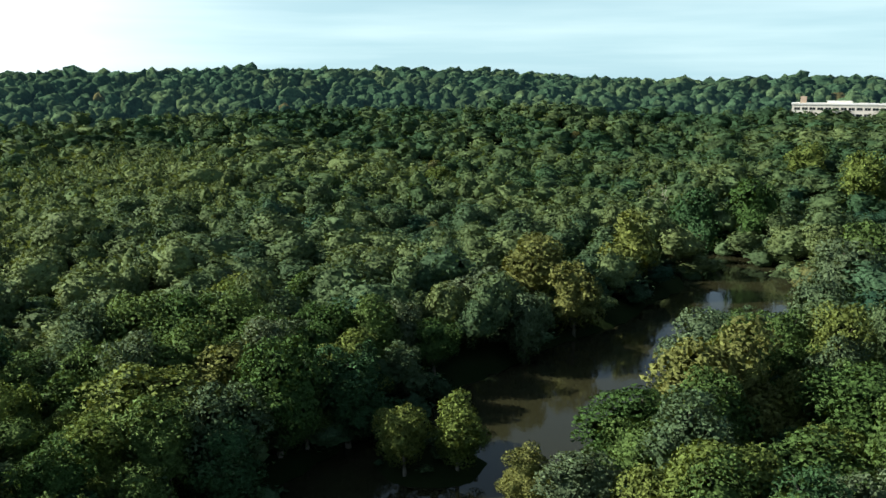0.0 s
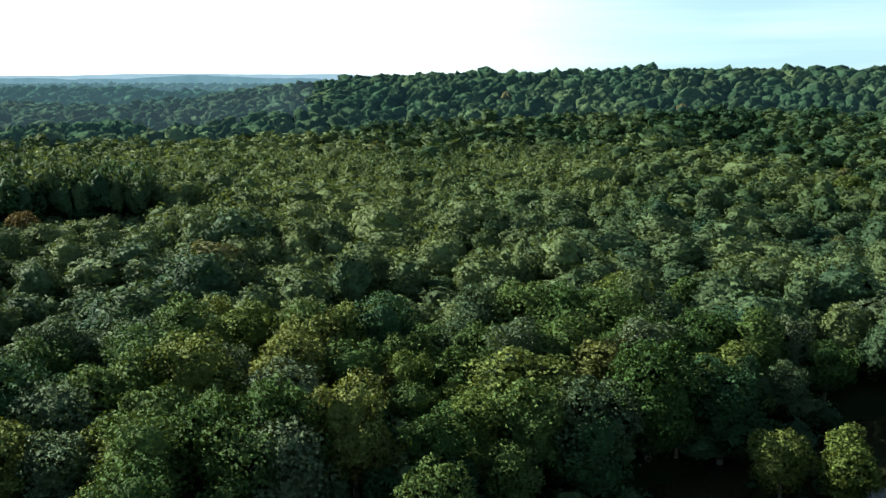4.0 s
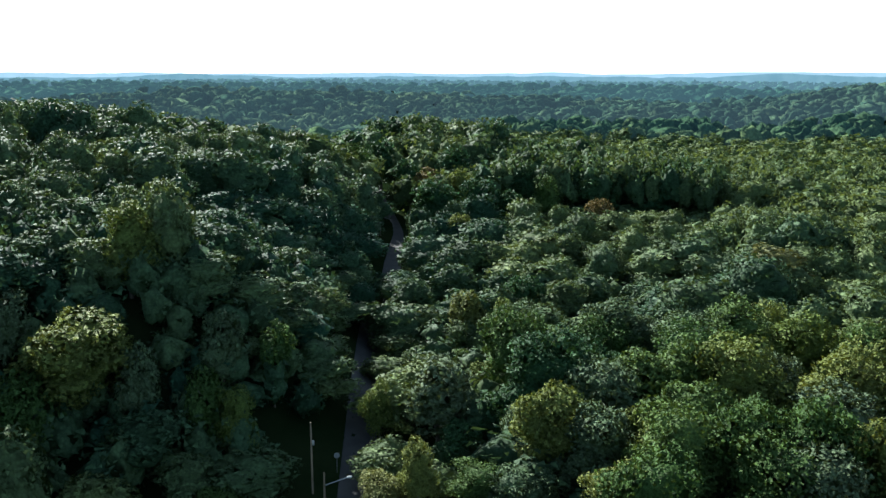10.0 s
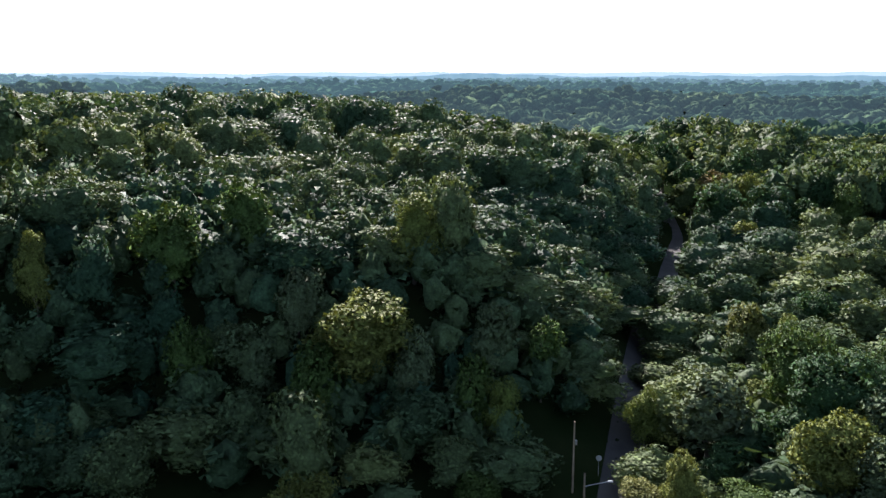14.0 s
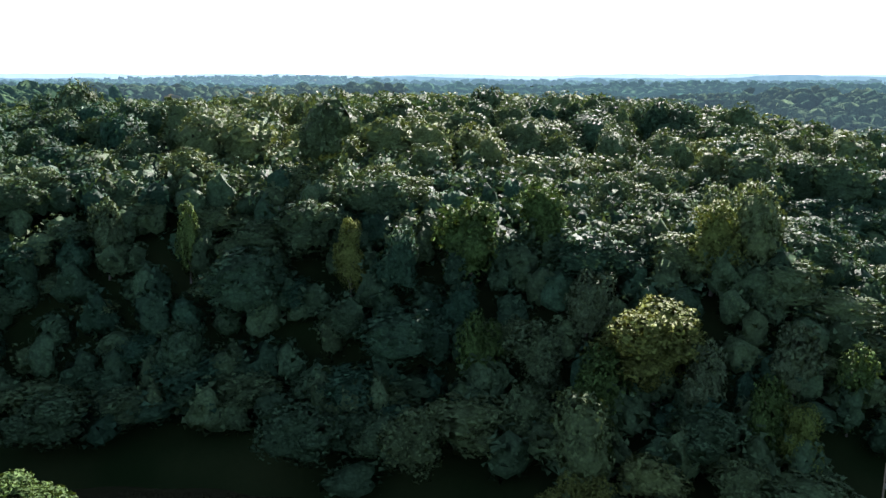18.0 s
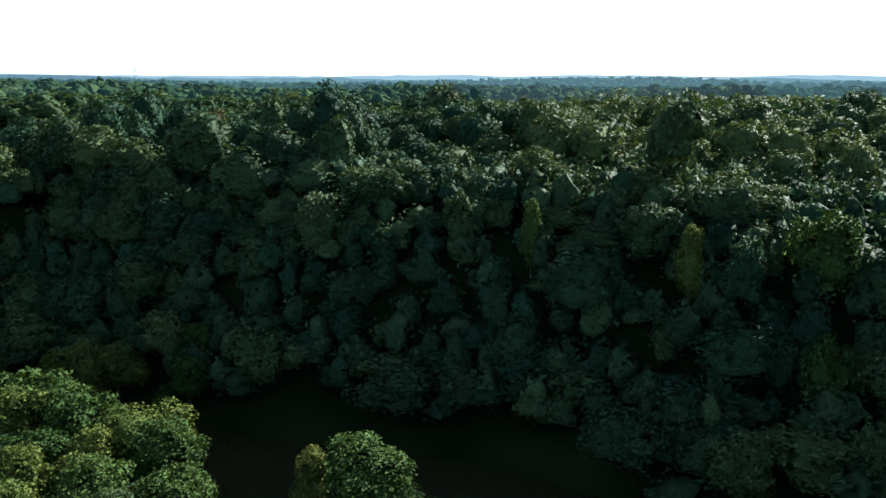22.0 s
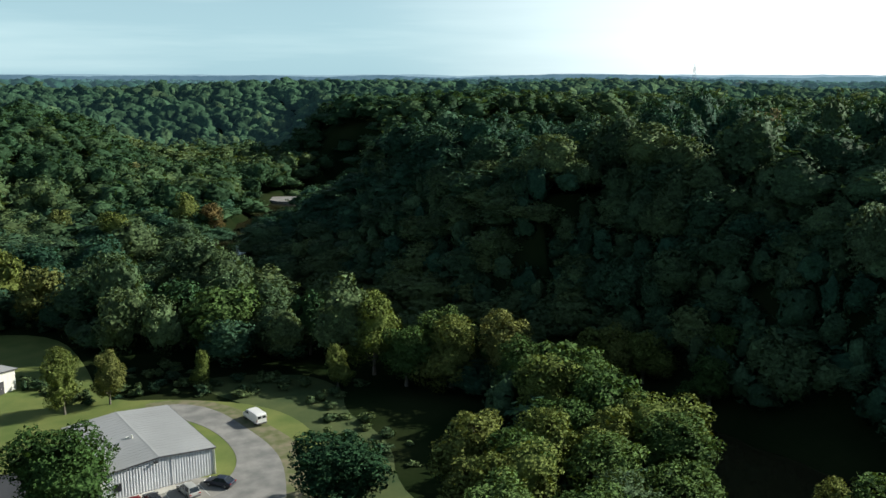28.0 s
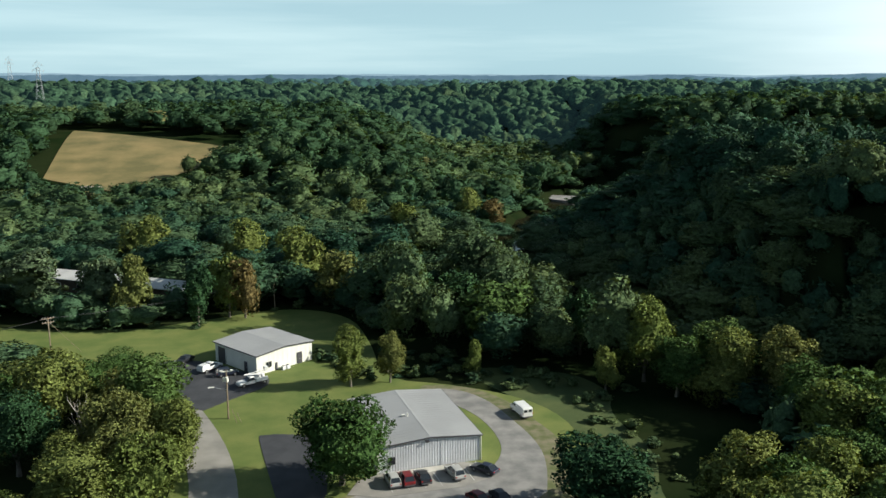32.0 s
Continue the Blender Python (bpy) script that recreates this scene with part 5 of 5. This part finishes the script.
STRIPE = surface("faded_white_line", (0.5, 0.5, 0.46), (0.62, 0.62, 0.58), 0.8, 10, 0.9)
for k in range(7):
    line = part("parking_line", box(-0.05, 0, 0, 0.05, 4.6, 0.008), STRIPE, None)
    line.matrix_basis = pose(front_l.x, front_l.y, 0.128, 0, 0, turn_1) @ pose(0.6 + k * 2.55, -6.6, 0)
    tagged(line, "faded white parking bay line on asphalt", "road marking", kind="structure")

# ---- poles ----
POLE_WOOD = surface("weathered_pole_wood", (0.20, 0.15, 0.10), (0.30, 0.24, 0.17), 0.6, 8, 0.9)
STEEL = surface("galvanised_steel", (0.38, 0.39, 0.40), (0.50, 0.51, 0.52), 0.8, 8, 0.45, 0.7, 0.05)


def wooden_pole(x, y, high, label, lamp=None, arms=0, turn=0.0):
    root = new("utility_pole")
    root.matrix_basis = pose(x, y, float(land(x, y)), 0, 0, turn)
    tagged(root, label, "pole")
    part("shaft", rod((0, 0, -0.5), (0, 0, high), 0.17, 10, 0.11), POLE_WOOD, root)
    for k in range(arms):
        z = high - 0.35 - 0.9 * k
        arm = part("crossarm", box(-1.3, -0.07, z - 0.07, 1.3, 0.07, z + 0.07), POLE_WOOD, root)
        for q in (-1.15, -0.55, 0.55, 1.15):
            part("insulator", rod((q, 0, z + 0.07), (q, 0, z + 0.3), 0.05, 8), CONCRETE, arm)
        part("brace", rod((-0.7, 0.09, z), (0, 0.12, z - 0.6), 0.025, 6), STEEL, arm)
        part("brace", rod((0.7, 0.09, z), (0, 0.12, z - 0.6), 0.025, 6), STEEL, arm)
    if lamp:
        z, reach = lamp
        a = part("lamp_arm", rod((0, 0, z - 0.25), (reach, 0, z), 0.045, 8), STEEL, root)
        part("lamp_head", rounded(taper_box((reach - 0.35, reach + 0.35), (reach - 0.25, reach + 0.2), z - 0.1, z + 0.08, (0.16, 0.1)), 0.03), STEEL, a)
    return root


# the yard pole carries a short arm with a pale box below, and a long lamp arm lower down
yard_pole = wooden_pole(27.4, -149.1, 9.2, "wooden yard pole with a lamp arm and boxes on the lawn", None, 0, 12)
arm = part("crossarm", box(-1.05, -0.08, 8.85, 0.95, 0.08, 9.02), WHITE_METAL, yard_pole)
for q in (-0.95, 0.85):
    part("flood_lamp", box(q - 0.3, -0.2, 9.0, q + 0.3, 0.2, 9.2, 0.04), WHITE_METAL, arm)
part("transformer", rod((-0.05, 0.35, 7.1), (-0.05, 0.35, 8.0), 0.28, 14), WHITE_METAL, yard_pole, "pale grey transformer can")
part("transformer", rod((0.5, 0.2, 7.2), (0.5, 0.2, 7.9), 0.2, 14), WHITE_METAL, yard_pole)
low_arm = part("lamp_arm", rod((0, 0, 5.5), (2.4, 0, 6.2), 0.05, 8), STEEL, yard_pole)
part("lamp_head", box(2.2, -0.16, 6.12, 3.3, 0.16, 6.3, 0.05), WHITE_METAL, low_arm)
for q in (0.0, 0.8):
    stake = tagged(new("marker_stake"), "thin leaning wooden marker stake on the lawn", "stake", group="stakes on the lawn")
    stake.matrix_basis = pose(25.5 - q, -146.9 - 0.3 * q, 0.04)
    part("stake_shaft", rod((0, 0, -0.2), (0.9, -0.3, 2.6 - q), 0.05, 6), POLE_WOOD, stake)

line_pole = wooden_pole(71.5, -186.5, 9.4, "wooden power-line pole with crossarms and a guy wire", None, 2, 35)
part("guy_wire", rod((0, 0, 8.4), (-6.5, 0.5, 0.0), 0.035, 5), POLE_WOOD, line_pole)
hill_pole = wooden_pole(-112.8, 38.6, 11.1, "tall wooden pole beside the shaded road")
part("fuse_box", box(-0.05, 0.12, 7.6, 0.25, 0.4, 8.3, 0.03), STEEL, hill_pole)
street = wooden_pole(-110.0, 39.4, 4.4, "wooden post with a street-lamp arm at the road", None, 0, 80)
a = part("lamp_arm", rod((0, 0, 2.4), (3.6, 0, 3.2), 0.05, 8), STEEL, street)
part("lamp_head", rounded(taper_box((3.3, 4.1), (3.4, 4.0), 3.1, 3.3, (0.15, 0.1)), 0.03), LIGHT_LENS, a)
sign = tagged(new("round_sign"), "round road sign seen from behind", "road sign")
sx, sy = -117.4, 44.2
sign.matrix_basis = pose(sx, sy, float(land(sx, sy)), 0, 0, 70)
part("sign_post", rod((0, 0, -0.3), (0, 0, 3.0), 0.04, 6), STEEL, sign)
part("sign_plate", rod((0, -0.03, 2.8), (0, 0.03, 2.8), 0.45, 16), STEEL, sign)
wooden_pole(-290, 128.6, 6.6, "far wooden pole at the bend of the road")
wooden_pole(-273, 135.0, 6.3, "far wooden pole on the grassy verge")
tagged(slab("verge", [(-262, 134), (-285, 146), (-312, 158), (-322, 155), (-296, 143), (-270, 130)], float(land(-290, 145)) + 0.35, GRASS, 0.3), "sunlit grass verge at the bend of the road", "verge", kind="structure")


def wire(a, b, sag, name="power_line"):
    bm = bmesh.new()
    n = 16
    pts = [Vector(a).lerp(Vector(b), i / n) - Vector((0, 0, sag * 4 * (i / n) * (1 - i / n))) for i in range(n + 1)]
    for p, q in zip(pts[:-1], pts[1:]):
        rod(p, q, 0.018, 4, bm=bm)
    ob = part(name, bm, DARK_TRIM, None)
    return tagged(ob, "thin dark power line between poles", "cable")


for k in (-1.0, 1.0):
    wire((71.5 + 0.6 * k, -186.5 + 0.4 * k, 9.1), (28.0, -226.0 + k, 8.2), 1.2)
    wire((71.5 + 0.6 * k, -186.5 + 0.4 * k, 9.1), (105.0, -160.0 + k, 9.0), 0.9)
wooden_pole(28.0, -226.0, 8.6, "wooden power-line pole at the edge of the woods", None, 1, 40)
tagged(slab("road", [(76, -181), (86, -190), (120, -200), (122, -190), (92, -180), (82, -174)], 0.14, OLD_ASPHALT, rounds=1), "pale worn road beyond the trees by the lawn", "road", kind="structure")

# ---- the long low building in the trees ----
long_house = tagged(new("long_shed"), "long low building with a pale roof among trees", "building")
long_house.matrix_basis = pose(52.0, -231.0, 0.0, 0, 0, math.degrees(math.atan2(-252 + 231, 98 - 52)))
part("wall", box(0, -0.2, 0, 58, 8.5 * -1, 3.6), surface("brown_boards", (0.07, 0.05, 0.035), (0.11, 0.08, 0.06), 0.6, 6, 0.8), long_house)
part("roof", prism([(0.6, 3.6), (0.6, 3.85), (-4.35, 5.4), (-9.3, 3.85), (-9.3, 3.6), (-4.35, 5.15)], "x", -0.7, 58.7), surface("pale_sheet_roof", (0.50, 0.49, 0.46), (0.60, 0.59, 0.56), 0.2, 2, 0.6), long_house)
for k in range(7):
    win = part("window", box(3 + k * 8, -0.22, 1.2, 5.2 + k * 8, -0.12, 2.6), WHITE_METAL, long_house)
    part("pane", box(3.1 + k * 8, -0.11, 1.3, 5.1 + k * 8, -0.08, 2.5), GLASS, win)

# ---- the pale rock face below the field ----
def rock_face():
    rng = np.random.default_rng(9)
    bm = bmesh.new()
    n, m = 22, 7
    grid = [[bm.verts.new((i * 0.75 + rng.uniform(-0.2, 0.2), -0.5 * j + 0.9 * abs(math.sin(i * 1.1)) + rng.uniform(-0.25, 0.25), 9.5 - j * 1.5 - (0 if j else 1.6 * abs(i / n - 0.4)))) for j in range(m)] for i in range(n)]
    for i in range(n - 1):
        for j in range(m - 1):
            bm.faces.new((grid[i][j], grid[i][j + 1], grid[i + 1][j + 1], grid[i + 1][j]))
    bmesh.ops.solidify(bm, geom=bm.faces[:], thickness=1.2)
    return bm


rock = part("rock_face", rock_face(), surface("pale_bare_rock", (0.42, 0.39, 0.34), (0.58, 0.55, 0.50), 0.3, 2, 0.95, bump=0.5), None)
rock.matrix_basis = pose(137, -403, 4.0, 0, 0, 197) @ Matrix.Diagonal((0.72, 1, 0.8, 1))
tagged(rock, "pale bare rock face below the dry meadow", "rock face", kind="structure")

# ---- gravel bar in the far river bend ----
tagged(slab("gravel_bar", [(-84, -458), (-112, -446), (-109, -438), (-96, -430), (-88, -438)], -1.4, GRAVEL, 1.6), "pale gravel bar at the bend of the river", "gravel bar", kind="structure")


# ---- pylons ----
def pylon(x, y, high, turn):
    root = tagged(new("power_pylon"), "tall grey lattice power pylon above the woods", "pylon", group="pylons")
    root.matrix_basis = pose(x, y, float(land(x, y)), 0, 0, turn)
    w0, w1 = high * 0.085, high * 0.018
    for sx in (-1, 1):
        for sy in (-1, 1):
            part("leg", rod((sx * w0, sy * w0, -1), (sx * w1, sy * w1, high * 0.86), 0.16, 5, 0.11), STEEL, root)
    n = 9
    for k in range(n):
        z0, z1 = high * 0.86 * k / n, high * 0.86 * (k + 1) / n
        a, b = w0 + (w1 - w0) * k / n, w0 + (w1 - w0) * (k + 1) / n
        for s in (-1, 1):
            part("lattice", rod((-a, s * a, z0), (b, s * b, z1), 0.08, 4), STEEL, root)
            part("lattice", rod((s * a, -a, z0), (s * b, b, z1), 0.08, 4), STEEL, root)
    part("peak", rod((0, 0, high * 0.84), (0, 0, high), 0.14, 5, 0.06), STEEL, root)
    for z, r in ((0.80, 0.10), (0.90, 0.075)):
        arm = part("crossarm", rod((-high * r, 0, high * z), (high * r, 0, high * z), 0.14, 5), STEEL, root)
        for s in (-1, 1):
            part("stay", rod((s * high * r, 0, high * z), (0, 0, high * (z + 0.06)), 0.08, 4), STEEL, arm)
            part("insulator", rod((s * high * r * 0.95, 0, high * z), (s * high * r * 0.95, 0, high * z - 1.6), 0.12, 6), CONCRETE, arm)
    return root


pylon(*at(-159.7, 826), 75.4 - float(land(*at(-159.7, 826))), 30)
pylon(*at(-158.2, 1120), 44, 30)
pylon(*at(141.5, 1150), 40, 30)


# ---- the white institutional building on the north-east rise ----
def big_building():
    root = tagged(new("white_building"), "long white three-storey building with dark window bands", "building")
    x, y = 242, 610
    root.matrix_basis = pose(x, y, 27.0, 0, 0, math.degrees(math.atan2(-20, 46)))
    body = part("wall", box(0, 0, 0, 60, 20, 15.0), surface("pale_concrete_wall", (0.66, 0.62, 0.55), (0.76, 0.72, 0.65), 0.1, 2, 0.8), root)
    part("roof", box(-0.5, -0.5, 15.0, 60.5, 20.5, 16.0), surface("white_parapet", (0.74, 0.73, 0.70), (0.8, 0.8, 0.78), 0.1, 2, 0.7), root)
    for z in (3.0, 7.2, 11.4):
        for k in range(12):
            win = part("window", box(1.5 + k * 4.9, -0.1, z, 5.2 + k * 4.9, 0.1, z + 1.7), GLASS, root)
            part("mullion", box(3.3 + k * 4.9, -0.14, z, 3.4 + k * 4.9, -0.08, z + 1.7), WHITE_METAL, win)
    part("stair_tower", box(5, 4, 16.0, 9, 10, 20.5), surface("tan_brick", (0.40, 0.30, 0.22), (0.48, 0.37, 0.28), 0.4, 3, 0.9), root)
    part("roof_plant", box(22, 5, 16.0, 38, 12, 17.6), WHITE_METAL, root)
    part("wing", box(60.0, 3, 0, 84, 18, 13.6), surface("grey_brick", (0.34, 0.33, 0.33), (0.42, 0.41, 0.41), 0.3, 3, 0.9), root)
    return root


big_building()


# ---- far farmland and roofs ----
# far fields glow by themselves, haze and daylight put into the colour
FARM = glow("pale_far_field_haze_glow", (0.13, 0.20, 0.16), (0.19, 0.26, 0.20), 1.0)


def far_patch(name, az, d, wide, deep, z, material, label, category):
    x, y = at(az, d)
    bm = box(-wide / 2, -deep / 2, -1, wide / 2, deep / 2, 0)
    ob = part(name, bm, material, None)
    ob.matrix_basis = pose(x, y, z, 5, 0, az)
    return tagged(ob, label, category, kind="structure")


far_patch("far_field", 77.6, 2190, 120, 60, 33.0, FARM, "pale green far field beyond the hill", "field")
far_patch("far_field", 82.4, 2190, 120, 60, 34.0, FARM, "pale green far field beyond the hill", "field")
for az_b, wide in ((81.2, 18), (79.9, 14), (73.4, 9), (82.7, 14), (76.2, 10)):
    house = tagged(new("farm_building"), "distant white-roofed farm building", "building", group="far farm buildings")
    house.matrix_basis = pose(*at(az_b, 2170), 29.0, 0, 0, az_b)
    part("wall", box(-wide / 2, -8, 0, wide / 2, 8, 6), RIB_METAL, house)
    part("roof", prism([(-9, 6), (0, 8.5), (9, 6)], "x", -wide / 2 - 1, wide / 2 + 1), RIB_METAL, house)


# ---- dead trees ----
def dead_tree(x, y, high, seed):
    rng = random.Random(seed)
    root = tagged(new("dead_tree"), "bare pale dead tree with upright limbs", "tree")
    root.matrix_basis = pose(x, y, float(land(x, y)))
    part("trunk", rod((0, 0, -0.4), (0.2, 0, high * 0.5), 0.22, 7, 0.14), PALE_BARK, root)
    for k in range(9):
        a, z = k * 2.4, high * (0.3 + 0.045 * k)
        r = rng.uniform(0.9, 2.2)
        e = (0.2 + r * math.cos(a), r * math.sin(a), z + high * rng.uniform(0.22, 0.42))
        limb = part("limb", rod((0.15, 0, z), e, 0.1, 6, 0.03), PALE_BARK, root)
        for j in range(3):
            b = Vector((0.15, 0, z)).lerp(Vector(e), 0.45 + 0.2 * j)
            part("twig", rod(b, b + Vector((rng.uniform(-0.7, 0.7), rng.uniform(-0.7, 0.7), rng.uniform(0.6, 1.5))), 0.035, 5, 0.012), PALE_BARK, limb)
    return root


dead_tree(-20.0, 160.0, 10.5, 4)
dead_tree(84, 352, 15, 6)
dead_tree(90, 352, 16, 7)
dead_tree(47, -132, 12, 8)


# ---- shrubs and weeds round the lot ----
def shrubs():
    rng = np.random.default_rng(77)
    shapes = [crown(rng, 3, 12, 160, 1.7, 1, low=-0.05) for _ in range(5)]
    spots = []
    for x0, y0, x1, y1, n in ((-48, -166, -34, -104, 24), (-34, -172, -18, -160, 20), (-20, -184, 14, -166, 40), (34, -118, 62, -108, 10), (44, -206, 70, -224, 22), (2, -222, 40, -232, 26)):
        for _ in range(n):
            x, y = x0 + (x1 - x0) * rng.random(), y0 + (y1 - y0) * rng.random()
            spots.append((x, y, math.hypot(x, y), 0.0))
    for _ in range(16):
        a = rng.uniform(0, 2 * math.pi)
        spots.append((-2 + 9 * math.cos(a) * rng.uniform(0.2, 1), 133 + 6 * math.sin(a) * rng.uniform(0.2, 1), 133, 0))
    pts = np.array(spots)
    highs, wides = rng.uniform(0.6, 2.4, len(pts)), rng.uniform(1.4, 4.2, len(pts))
    woods("shrubs", pts, highs, wides, rng.uniform(0.1, 0.8, len(pts)), shapes, WOODS, "low green shrubs and weeds at the edge of the woods")


shrubs()
